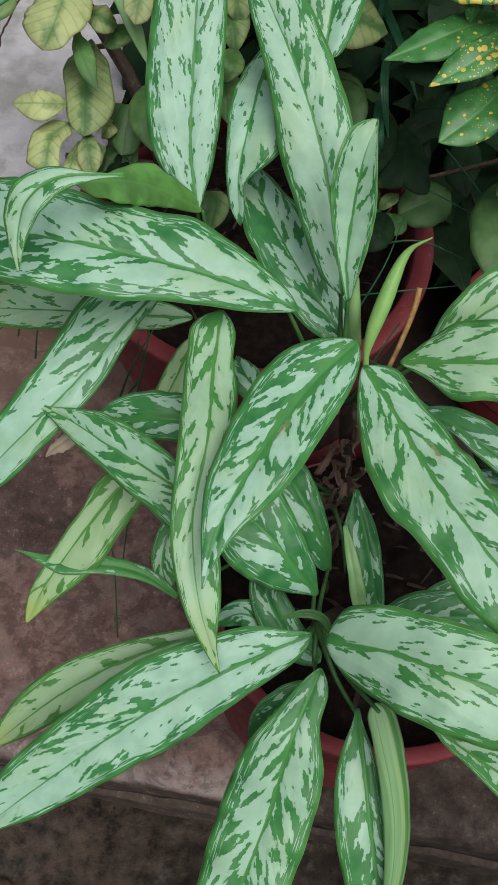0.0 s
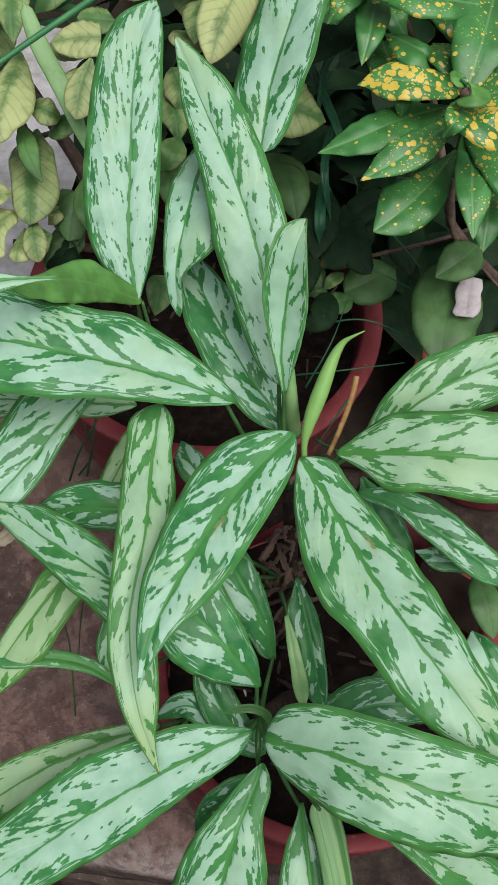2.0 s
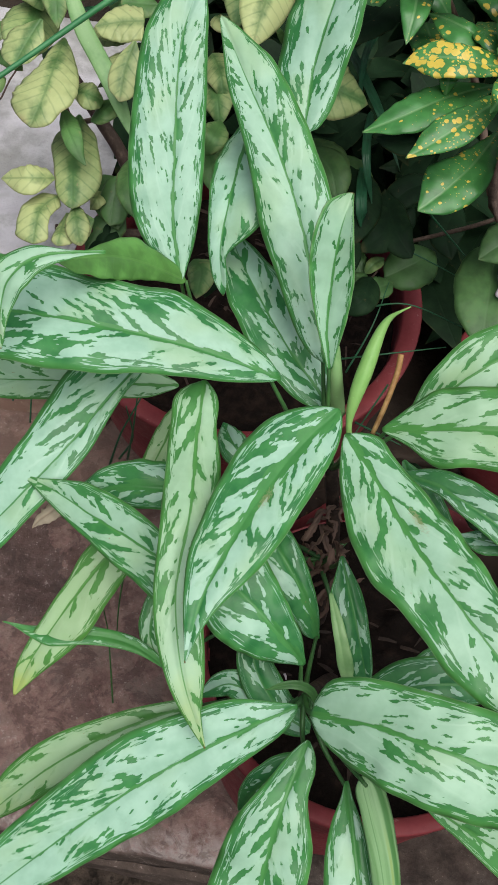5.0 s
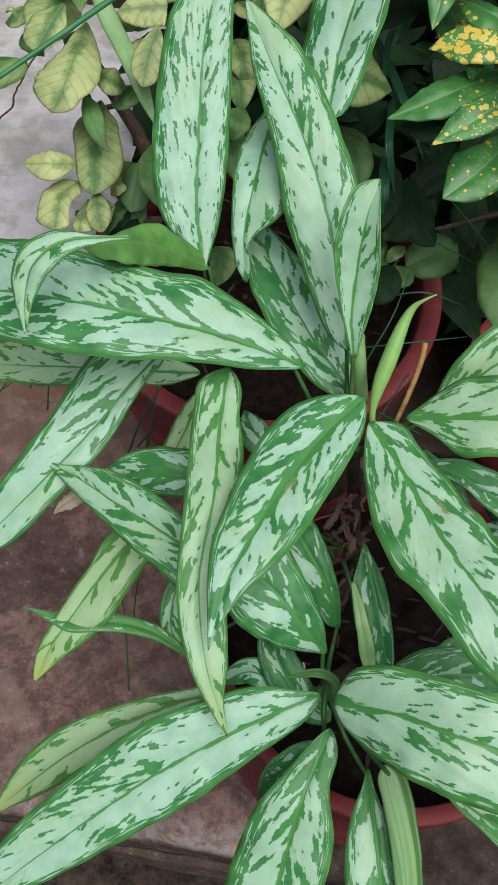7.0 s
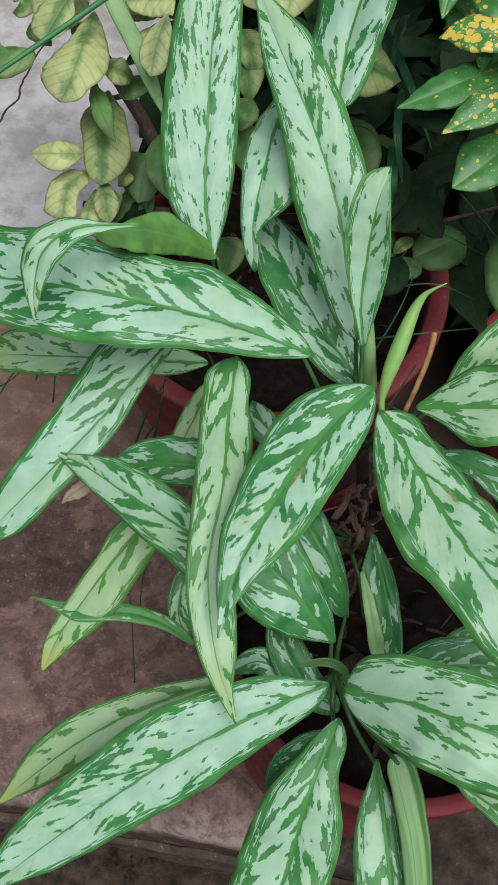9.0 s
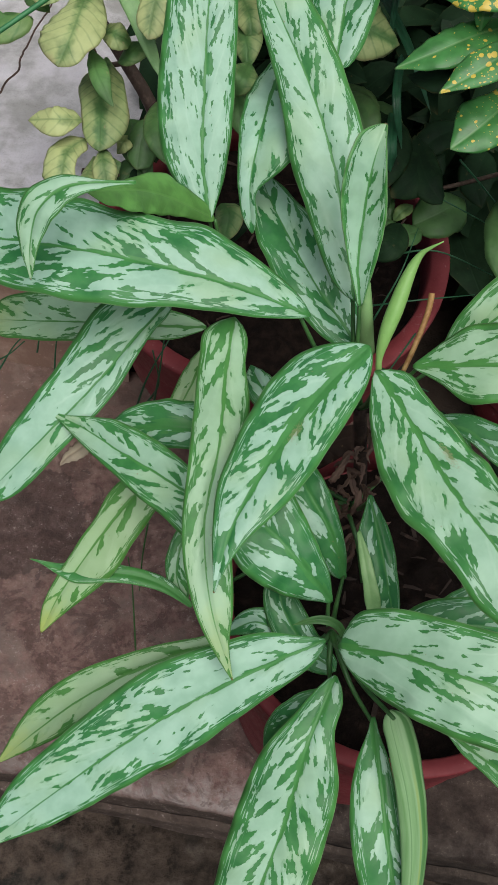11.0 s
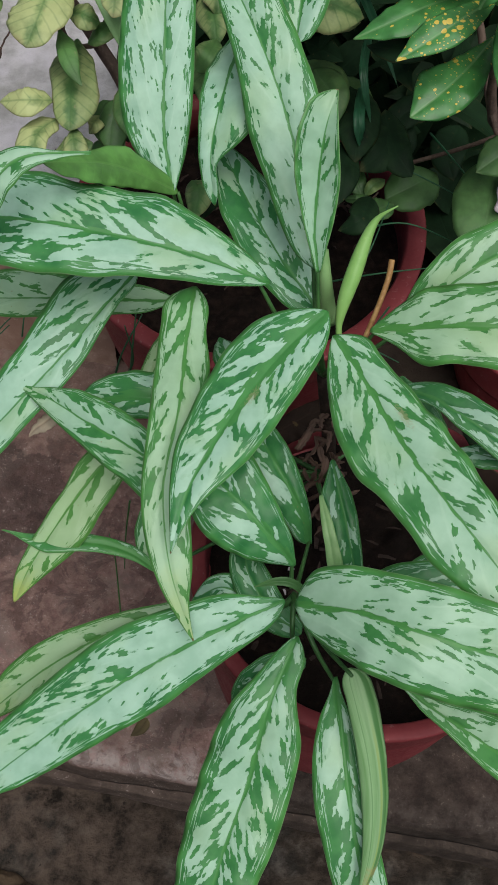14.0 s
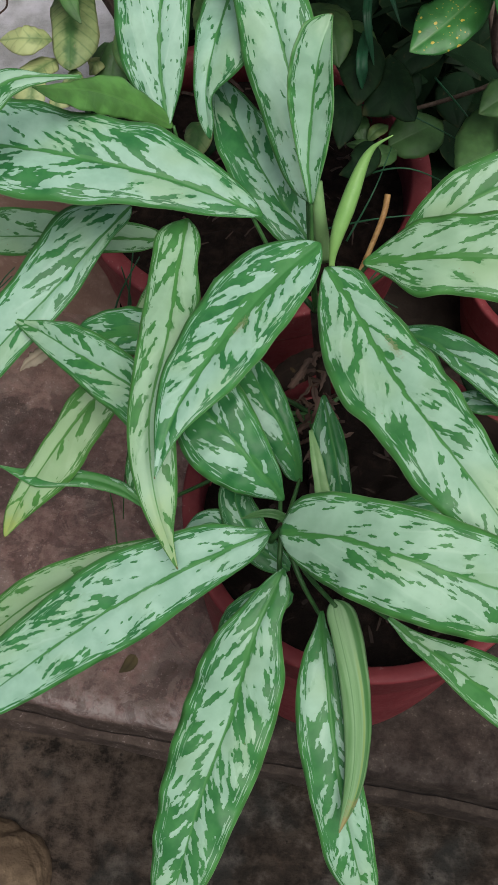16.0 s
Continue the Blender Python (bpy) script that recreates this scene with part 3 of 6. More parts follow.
EDGE, DROP, BACK, RISE = -0.090, -0.120, 0.440, 0.310
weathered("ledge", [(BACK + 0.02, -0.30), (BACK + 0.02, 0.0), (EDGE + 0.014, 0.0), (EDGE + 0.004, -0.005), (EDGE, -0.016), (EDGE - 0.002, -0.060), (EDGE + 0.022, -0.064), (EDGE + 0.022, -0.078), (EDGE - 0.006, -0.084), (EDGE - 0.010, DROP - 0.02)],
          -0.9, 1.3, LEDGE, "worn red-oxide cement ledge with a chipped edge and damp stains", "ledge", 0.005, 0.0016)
weathered("lower_step", [(EDGE + 0.02, DROP), (-0.33, DROP - 0.004), (-0.70, DROP - 0.01), (-0.71, -0.30)],
          -0.9, 1.3, GRIME, "dark grimy cement step with dirt and scratches", "step", 0.006, 0.0025)
weathered("slab", [(0.905, RISE - 0.06), (0.900, RISE - 0.008), (0.888, RISE), (BACK + 0.012, RISE), (BACK, RISE - 0.008), (BACK, RISE - 0.03)],
          -1.2, -0.030, SLAB, "pale weathered concrete slab with a crack", "slab", 0.003, 0.001)
weathered("slab_front", [(BACK + 0.004, RISE - 0.02), (BACK + 0.003, 0.10), (BACK, -0.02)], -1.2, -0.018, FACE, "reddish cement face below the pale slab", "step face", 0.003, 0.001, nx=120)
bm = bmesh.new()
bmesh.ops.create_circle(bm, cap_ends=True, radius=400, segments=64)
ground = part("ground", bm, EARTH, None)
ground.location.z = -0.26
tagged(ground, "bare brown garden earth", "ground", kind="structure")
weathered("garden_bed", [(1.6, RISE - 0.03), (0.895, RISE - 0.03), (0.895, 0.0)], -1.2, -0.045, EARTH, "dark bare earth behind the pale slab", "ground", 0.012, 0.004, nx=120)
bed = weathered("garden_bed", [(1.6, 0.0), (BACK + 0.03, 0.0), (BACK + 0.03, -0.2)], -0.05, 1.3, EARTH, "dark bare earth under the shrubs", "ground", 0.012, 0.004)

# ---- a stone below the ledge ----
def stone(at, size, label, seed):
    bm = bmesh.new()
    bmesh.ops.create_icosphere(bm, subdivisions=5, radius=1)
    for v in bm.verts:
        d = v.co.copy()
        v.co *= 1 + 0.22 * noise.noise(d * 1.3 + Vector((seed, 0, 0))) + 0.06 * noise.noise(d * 5) + 0.02 * noise.noise(d * 16)
        v.co = Vector((v.co.x * size[0], v.co.y * size[1], v.co.z * size[2]))
    ob = part("stone", bm, STONE, None)
    ob.location = at
    return tagged(ob, label, "stone")


stone((0.0038, -0.3082, -0.115), (0.085, 0.105, 0.032), "rough yellow-brown stone on the grimy step", 3)

# ---- pots ----
flower_pot((0.3305, 0.070, 0.0), 0.162, 0.310, "dull red plastic flower pot on the cement ledge", lip=0.095)
flower_pot((0.156, 0.478, 0.0), 0.198, 0.315, "large dull red flower pot with dark soil under the shrub", taper=0.62, lip=0.11).rotation_euler.x = radians(5)
flower_pot((0.555, 0.530, 0.0), 0.130, 0.140, "dark red flower pot in deep shade", lip=0.10)

# ---- the variegated plant ----
silver = thing("aglaonema_plant", (0.31, 0.09, 0.27), "silver-variegated foliage plant with dark green blotches, in a red pot", "foliage plant")
leaf = blade(silver, [(0.1209, 0.2493, 0.5348), (0.1084, 0.2818, 0.5655), (0.1023, 0.3162, 0.5960), (0.0965, 0.3527, 0.6241), (0.0935, 0.3895, 0.6521), (0.1010, 0.4261, 0.6793)], (1.2, 5.9, 23.1, 34.1, 37.4, 35.3, 32.7, 29.0, 21.0, 0.5), (1.2, 7.7, 16.5, 22.7, 24.2, 24.8, 23.7, 20.4, 13.1, 0.5), bank=8, green=0.24, grain=1.55, rib=0.001, slope=4)
tube(leaf, [(0.1347, 0.2484, 0.4662), (0.1269, 0.2516, 0.4901), (0.1190, 0.2547, 0.5380)], 0.0024, 0.0014, STALK, "petiole")
leaf = blade(silver, [(0.2425, 0.1907, 0.5367), (0.2253, 0.2334, 0.5684), (0.2053, 0.2755, 0.5991), (0.1789, 0.3172, 0.6252), (0.1488, 0.3591, 0.6469), (0.1202, 0.4024, 0.6676)], (1.2, 13.7, 21.4, 26.9, 32.2, 26.1, 19.8, 14.7, 6.9, 0.5), (1.2, 8.0, 12.4, 19.3, 27.9, 28.9, 28.9, 26.0, 14.0, 0.5), green=0.29, bank=-5, grain=1.25, age=0.08)
tube(leaf, [(0.2620, 0.1352, 0.4799), (0.2509, 0.1664, 0.4980), (0.2399, 0.1976, 0.5401)], 0.0024, 0.0014, STALK, "petiole")
leaf = blade(silver, [(0.2459, 0.1727, 0.5533), (0.2395, 0.1884, 0.5722), (0.2371, 0.2034, 0.5926), (0.2357, 0.2162, 0.6146), (0.2360, 0.2297, 0.6360), (0.2397, 0.2491, 0.6521)], (1.2, 2.3, 4.1, 7.4, 12.9, 17.4, 18.8, 17.2, 13.1, 0.5), (1.2, 4.0, 7.8, 12.3, 14.7, 15.3, 12.2, 8.4, 3.7, 0.5), green=0.22, cup=0.1, grain=1.5, age=0.12, slope=4)
tube(leaf, [(0.2620, 0.1352, 0.4799), (0.2535, 0.1554, 0.5053), (0.2450, 0.1756, 0.5547)], 0.0024, 0.0014, STALK, "petiole")
leaf = blade(silver, [(0.1967, 0.3893, 0.5814), (0.1962, 0.4332, 0.6159), (0.2055, 0.4709, 0.6605), (0.2182, 0.5237, 0.713)], 0.0347, 0.0287, green=0.29, bank=-10)
tube(leaf, [(0.242, 0.2187, 0.4769), (0.2193, 0.3074, 0.5236), (0.1966, 0.3962, 0.5824)], 0.0024, 0.0014, STALK, "petiole")
blade(silver, [(0.1558, 0.3984, 0.5877), (0.1526, 0.3625, 0.5880), (0.1507, 0.3264, 0.5885), (0.1498, 0.2906, 0.5834), (0.1494, 0.2608, 0.5642), (0.1566, 0.2409, 0.5355)], (1.2, 9.6, 23.1, 28.5, 35.0, 40.8, 26.9, 6.0, 5.0, 0.5), (1.2, 6.7, 11.0, 16.3, 19.8, 17.9, 13.3, 9.4, 7.2, 0.5), green=0.33, bank=8, fold=0.45, ripple=0.05)
leaf = blade(silver, [(0.2531, 0.1788, 0.4984), (0.2107, 0.22, 0.5159), (0.172, 0.2717, 0.5296), (0.1459, 0.3119, 0.5415)], 0.0273, 0.0300, green=0.45, bank=8)
tube(leaf, [(0.262, 0.1352, 0.4799), (0.2555, 0.1597, 0.4824), (0.2489, 0.1841, 0.4969)], 0.0024, 0.0014, STALK, "petiole")
leaf = blade(silver, [(0.2122, 0.1642, 0.5433), (0.1452, 0.1617, 0.5664), (0.0749, 0.1616, 0.5738), (0.0044, 0.1658, 0.5685), (-0.0633, 0.1758, 0.5501), (-0.1293, 0.1883, 0.5278)], (1.2, 9.7, 19.1, 27.2, 38.2, 39.4, 33.3, 26.3, 14.2, 0.5), (1.2, 15.8, 26.6, 40.5, 38.5, 43.4, 46.2, 42.9, 30.2, 0.5), green=0.4, bank=6, rib=0.0014, slope=2.4)
tube(leaf, [(0.2620, 0.1352, 0.4799), (0.2321, 0.1498, 0.5006), (0.2021, 0.1644, 0.5453)], 0.0024, 0.0014, STALK, "petiole")
blade(silver, [(0.1017, 0.1944, 0.4984), (0.0811, 0.1563, 0.4899), (0.0610, 0.1185, 0.4791), (0.0373, 0.0841, 0.4648), (0.0120, 0.0535, 0.4454), (-0.0137, 0.0245, 0.4243)], (1.2, 7.4, 7.5, 11.2, 16.4, 17.7, 17.5, 18.5, 14.0, 0.5), (1.2, 14.6, 36.1, 39.8, 34.9, 30.0, 25.8, 20.0, 12.5, 0.5), green=0.33, bank=-6)
blade(silver, [(0.1277, 0.2099, 0.4494), (0.0885, 0.2065, 0.4450), (0.0493, 0.2045, 0.4400), (0.0103, 0.2027, 0.4339), (-0.0286, 0.2013, 0.4265), (-0.0674, 0.2005, 0.4191)], (1.2, 6.0, 11.4, 13.4, 15.3, 17.2, 17.9, 16.7, 14.7, 0.5), (1.2, 7.8, 13.4, 16.9, 20.1, 24.3, 27.8, 26.5, 20.7, 0.5), green=0.12, bank=-4, age=0.3, grain=1.4)
blade(silver, [(0.1570, 0.1597, 0.5323), (0.1602, 0.1063, 0.5245), (0.1664, 0.0523, 0.5274), (0.1672, -0.0014, 0.5181), (0.1809, -0.0505, 0.4996), (0.2038, -0.0871, 0.4667)], (1.2, 12.3, 13.7, 20.1, 17.1, 16.9, 18.5, 15.2, 4.7, 0.5), (1.2, 20.1, 21.2, 20.8, 20.8, 16.3, 14.7, 10.8, 6.0, 0.5), green=0.34, age=0.3, fold=0.3, bank=-8, slope=4)
leaf = blade(silver, [(0.2573, 0.1428, 0.5475), (0.2332, 0.1079, 0.5432), (0.2143, 0.0693, 0.5414), (0.1987, 0.0291, 0.5413), (0.1863, -0.0116, 0.5357), (0.1827, -0.0514, 0.5212)], (1.2, 12.8, 22.1, 27.4, 29.4, 29.1, 22.5, 12.3, 4.3, 0.5), (1.2, 14.4, 26.5, 34.3, 32.6, 27.8, 21.8, 12.0, 5.3, 0.5), green=0.43, bank=4, cup=-0.18, scar=(0.42, -0.12), rib=0.0042, slope=2.3)
tube(leaf, [(0.2620, 0.1352, 0.4799), (0.2578, 0.1366, 0.5007), (0.2537, 0.1381, 0.5454)], 0.0024, 0.0014, STALK, "petiole")
leaf = blade(silver, [(0.1819, 0.0131, 0.4879), (0.1513, 0.0294, 0.4915), (0.1205, 0.0452, 0.4867), (0.0900, 0.0610, 0.4802), (0.0600, 0.0777, 0.4737), (0.0287, 0.0917, 0.4669)], (1.2, 24.4, 27.0, 24.4, 22.1, 17.1, 13.4, 9.7, 4.6, 0.5), (1.2, 5.4, 12.0, 16.3, 20.7, 21.8, 18.7, 9.7, 2.6, 0.5), green=0.35, age=0.12)
tube(leaf, [(0.2750, 0.1084, 0.3744), (0.2262, 0.0622, 0.4187), (0.1773, 0.0161, 0.4870)], 0.0024, 0.0014, STALK, "petiole")
leaf = blade(silver, [(0.1787, 0.1222, 0.4398), (0.133, 0.1094, 0.4488), (0.0992, 0.1077, 0.443), (0.059, 0.0984, 0.4249)], 0.0180, 0.0233, green=0.75, rib=0.006)
tube(leaf, [(0.275, 0.1084, 0.3744), (0.2235, 0.115, 0.4), (0.1721, 0.1217, 0.4377)], 0.0024, 0.0014, STALK, "petiole")
blade(silver, [(0.1303, 0.2106, 0.4206), (0.1254, 0.1721, 0.4256), (0.1183, 0.1478, 0.4162), (0.112, 0.12, 0.3953)], 0.0143, 0.0124, green=0.2, age=0.6)
leaf = blade(silver, [(0.1246, 0.0744, 0.4472), (0.1039, 0.0514, 0.4336), (0.0867, 0.0275, 0.4168), (0.0715, 0.0030, 0.3990), (0.0573, -0.0211, 0.3798), (0.0473, -0.0453, 0.3584)], (1.2, 15.7, 19.4, 22.6, 24.7, 26.5, 20.6, 13.7, 6.5, 0.5), (1.2, 12.3, 14.5, 17.7, 13.3, 12.3, 10.9, 9.5, 6.9, 0.5), green=0.3, age=0.6)
tube(leaf, [(0.2750, 0.1084, 0.3744), (0.1982, 0.0900, 0.3971), (0.1215, 0.0715, 0.4437)], 0.0024, 0.0014, STALK, "petiole")
leaf = blade(silver, [(0.1607, -0.0085, 0.3776), (0.1372, -0.0004, 0.3892), (0.1106, 0.0014, 0.3952), (0.0834, -0.0025, 0.3951), (0.0561, -0.0036, 0.3922), (0.0292, 0.0008, 0.3911)], (1.2, 2.3, 4.0, 6.0, 7.7, 7.6, 9.5, 4.3, 0.7, 0.5), (1.2, 4.0, 5.4, 6.8, 6.7, 9.4, 8.9, 5.0, 2.5, 0.5), green=0.6, age=0.15, bank=15, rib=0.004)
tube(leaf, [(0.2750, 0.1084, 0.3744), (0.2161, 0.0508, 0.3642), (0.1572, -0.0068, 0.3780)], 0.0024, 0.0014, STALK, "petiole")
blade(silver, [(0.1532, 0.0566, 0.4073), (0.1445, 0.0325, 0.4013), (0.1444, 0.011, 0.389), (0.1552, -0.0034, 0.3647)], 0.0134, 0.0098, green=0.5, age=0.2)
leaf = blade(silver, [(0.2634, -0.0104, 0.4427), (0.2458, -0.0005, 0.4575), (0.2272, 0.0103, 0.4707), (0.2070, 0.0230, 0.4784), (0.1865, 0.0370, 0.4825), (0.1668, 0.0519, 0.4872)], (1.2, 6.7, 16.2, 26.5, 33.8, 35.4, 28.9, 20.0, 11.3, 0.5), (1.2, 5.1, 11.4, 16.2, 22.3, 28.7, 33.6, 33.7, 29.6, 0.5), green=0.72, rib=0.002, slope=2.2)
tube(leaf, [(0.2661, -0.0329, 0.4428), (0.2634, -0.0206, 0.4312), (0.2608, -0.0084, 0.4435)], 0.0024, 0.0014, STALK, "petiole")
leaf = blade(silver, [(0.2731, 0.0213, 0.4160), (0.2644, 0.0345, 0.4320), (0.2523, 0.0477, 0.4455), (0.2384, 0.0623, 0.4553), (0.2249, 0.0799, 0.4588), (0.2122, 0.0984, 0.4589)], (1.2, 9.9, 13.1, 16.5, 19.5, 21.7, 20.9, 18.2, 13.4, 0.5), (1.2, 2.5, 4.7, 7.7, 11.2, 14.3, 15.4, 14.3, 10.6, 0.5), green=0.7, rib=0.002)
tube(leaf, [(0.2661, -0.0329, 0.4428), (0.2689, -0.0045, 0.4179), (0.2718, 0.0238, 0.4170)], 0.0024, 0.0014, STALK, "petiole")
leaf = blade(silver, [(0.2786, 0.0664, 0.4713), (0.2857, 0.0484, 0.4633), (0.2936, 0.0301, 0.4567), (0.3006, 0.0125, 0.4478), (0.3077, -0.0026, 0.4351), (0.3148, -0.0180, 0.4228)], (1.2, 3.0, 5.9, 9.1, 9.7, 8.9, 7.9, 6.2, 2.9, 0.5), (1.2, 4.0, 8.4, 14.8, 15.8, 15.5, 14.9, 11.2, 5.1, 0.5), green=0.6)
tube(leaf, [(0.2750, 0.1084, 0.3744), (0.2773, 0.0863, 0.4095), (0.2797, 0.0642, 0.4687)], 0.0024, 0.0014, STALK, "petiole")
blade(silver, [(0.2738, 0.0366, 0.4687), (0.2785, 0.0233, 0.4661), (0.2832, 0.0104, 0.4619), (0.2881, -0.0014, 0.4553), (0.2929, -0.0123, 0.4475), (0.2972, -0.0233, 0.4393)], (1.2, 1.9, 3.0, 4.6, 5.6, 6.2, 6.8, 5.6, 2.5, 0.5), (1.2, 2.0, 2.6, 3.6, 4.1, 4.4, 5.3, 4.3, 2.0, 0.5), green=0, bank=10, mat=SHEATH)
leaf = blade(silver, [(0.2643, 0.1281, 0.5400), (0.2935, 0.0879, 0.5403), (0.3196, 0.0450, 0.5432), (0.3503, 0.0054, 0.5461), (0.3847, -0.0307, 0.5407), (0.4201, -0.0613, 0.5229)], (1.2, 19.9, 20.9, 26.0, 32.3, 31.1, 26.4, 21.6, 15.9, 0.5), (1.2, 12.2, 24.8, 35.4, 39.8, 33.2, 33.3, 26.3, 11.8, 0.5), green=0.35, bank=-4, ripple=0.07, age=0.12, scar=(0.33, -0.35), rib=0.0016, slope=2.2)
tube(leaf, [(0.2620, 0.1352, 0.4799), (0.2653, 0.1289, 0.4973), (0.2687, 0.1226, 0.5386)], 0.0024, 0.0014, STALK, "petiole")
leaf = blade(silver, [(0.2894, 0.1345, 0.5437), (0.3185, 0.1304, 0.5586), (0.3488, 0.1275, 0.5716), (0.3813, 0.1276, 0.5777), (0.4138, 0.1333, 0.5761), (0.4454, 0.1428, 0.5730)], (1.2, 8.4, 19.8, 31.2, 32.2, 34.8, 34.2, 28.8, 17.3, 0.5), (1.2, 6.0, 13.7, 28.0, 27.3, 31.0, 31.8, 23.4, 12.4, 0.5), green=0.31, bank=0, ripple=0.05, age=0.3, rib=0.0022, slope=2.6)
tube(leaf, [(0.2620, 0.1352, 0.4799), (0.2779, 0.1348, 0.5002), (0.2937, 0.1344, 0.5445)], 0.0024, 0.0014, STALK, "petiole")
leaf = blade(silver, [(0.3112, 0.1612, 0.5121), (0.352, 0.1896, 0.5553), (0.3982, 0.2189, 0.5709), (0.4508, 0.2592, 0.5718)], 0.0264, 0.0306, shape='taper', green=0.45, bank=14, age=0.25)
tube(leaf, [(0.262, 0.1352, 0.4799), (0.289, 0.1506, 0.4907), (0.316, 0.166, 0.5135)], 0.0024, 0.0014, STALK, "petiole")
# green raised: extra dark blotches stand in for shade under the upper leaf
leaf = blade(silver, [(0.3272, 0.1844, 0.4122), (0.3580, 0.1772, 0.4134), (0.3870, 0.1644, 0.4113), (0.4153, 0.1507, 0.4070), (0.4439, 0.1393, 0.3994), (0.4727, 0.1297, 0.3902)], (1.2, 5.4, 11.8, 17.9, 21.5, 21.0, 17.9, 15.1, 9.6, 0.5), (1.2, 6.0, 6.8, 7.1, 11.6, 13.4, 16.0, 15.1, 9.2, 0.5), green=0.68, bank=0)
tube(leaf, [(0.2750, 0.1084, 0.3744), (0.3034, 0.1462, 0.3807), (0.3318, 0.1839, 0.4110)], 0.0024, 0.0014, STALK, "petiole")
blade(silver, [(0.4742, 0.1509, 0.3721), (0.4569, 0.1500, 0.3715), (0.4396, 0.1507, 0.3717), (0.4225, 0.1531, 0.3724), (0.4054, 0.1556, 0.3714), (0.3884, 0.1581, 0.3694)], (1.2, 2.4, 4.3, 7.2, 7.8, 9.9, 12.9, 10.9, 5.1, 0.5), (1.2, 2.4, 4.2, 7.0, 9.5, 10.2, 10.5, 8.1, 3.6, 0.5), green=0.5)
leaf = blade(silver, [(0.2662, -0.0638, 0.5018), (0.3018, -0.0723, 0.5293), (0.3433, -0.0852, 0.5454), (0.3890, -0.0890, 0.5386), (0.4313, -0.0853, 0.5190), (0.4772, -0.0826, 0.5118)], (1.2, 21.1, 27.7, 29.6, 32.2, 31.7, 29.2, 24.7, 15.9, 0.5), (1.2, 17.3, 27.5, 33.9, 36.2, 35.5, 31.8, 26.0, 17.0, 0.5), green=0.27, age=0.15, bank=4, grain=1.35, rib=0.0012, slope=3.6)
tube(leaf, [(0.2661, -0.0329, 0.4428), (0.2688, -0.0487, 0.4616), (0.2716, -0.0646, 0.5045)], 0.0024, 0.0014, STALK, "petiole")
leaf = blade(silver, [(0.2598, -0.0512, 0.4750), (0.2138, -0.0781, 0.4590), (0.1696, -0.1069, 0.4414), (0.1293, -0.1394, 0.4209), (0.0908, -0.1729, 0.3986), (0.0533, -0.2067, 0.3753)], (1.2, 12.0, 17.7, 23.6, 29.9, 26.9, 22.5, 17.0, 8.0, 0.5), (1.2, 9.5, 22.0, 28.9, 34.8, 32.9, 29.1, 25.1, 14.1, 0.5), green=0.33, bank=-6, grain=1.35, slope=3.4)
tube(leaf, [(0.2661, -0.0329, 0.4428), (0.2595, -0.0438, 0.4450), (0.2529, -0.0547, 0.4712)], 0.0024, 0.0014, STALK, "petiole")
blade(silver, [(0.1954, -0.0393, 0.4054), (0.1595, -0.0554, 0.4001), (0.1257, -0.0741, 0.3910), (0.0947, -0.0954, 0.3783), (0.0672, -0.1192, 0.3625), (0.0415, -0.1441, 0.3454)], (1.2, 5.7, 12.8, 15.2, 16.9, 17.3, 15.3, 11.3, 5.5, 0.5), (1.2, 7.1, 8.5, 11.7, 15.2, 19.4, 20.0, 15.4, 7.2, 0.5), green=0.25, age=0.5)
leaf = blade(silver, [(0.2725, -0.0642, 0.4461), (0.2604, -0.1135, 0.4296), (0.2551, -0.1564, 0.3980), (0.2454, -0.2021, 0.3720), (0.2396, -0.2484, 0.3458), (0.2349, -0.2919, 0.3148)], (1.2, 11.6, 14.6, 28.7, 31.8, 32.8, 27.7, 22.6, 13.8, 0.5), (1.2, 9.0, 16.6, 30.1, 35.2, 33.2, 28.3, 22.9, 14.5, 0.5), green=0.56, ripple=0.1, bank=5, age=0.1, grain=1.15, rib=0.0014, slope=2)
tube(leaf, [(0.2661, -0.0329, 0.4428), (0.2684, -0.0520, 0.4305), (0.2706, -0.0711, 0.4423)], 0.0024, 0.0014, STALK, "petiole")
leaf = blade(silver, [(0.3038, -0.0817, 0.4270), (0.3142, -0.1215, 0.4203), (0.3252, -0.1595, 0.4067), (0.3382, -0.1942, 0.3872), (0.3537, -0.2252, 0.3639), (0.3701, -0.2528, 0.3370)], (1.2, 2.7, 7.1, 9.8, 12.1, 15.9, 16.5, 14.3, 11.4, 0.5), (1.2, 5.8, 15.4, 23.1, 25.4, 23.0, 21.3, 20.4, 11.5, 0.5), green=0.5, age=0.1, rib=0.0016, slope=2.2)
tube(leaf, [(0.2661, -0.0329, 0.4428), (0.2857, -0.0600, 0.4217), (0.3053, -0.0871, 0.4246)], 0.0024, 0.0014, STALK, "petiole")
leaf = blade(silver, [(0.3094, -0.0855, 0.4622), (0.3222, -0.1103, 0.4479), (0.3342, -0.1353, 0.4334), (0.3417, -0.1618, 0.4185), (0.3436, -0.1893, 0.4036), (0.3390, -0.2167, 0.3892)], (1.2, 11.6, 14.1, 13.4, 10.7, 9.2, 7.6, 5.9, 3.5, 0.5), (1.2, 7.4, 8.0, 8.9, 10.6, 10.6, 9.0, 6.6, 3.4, 0.5), green=0.6, fold=0.45, cup=-0.35, bank=-6, mat=STRIPED)
tube(leaf, [(0.2661, -0.0329, 0.4428), (0.2884, -0.0633, 0.4451), (0.3106, -0.0936, 0.4715)], 0.0024, 0.0014, STALK, "petiole")
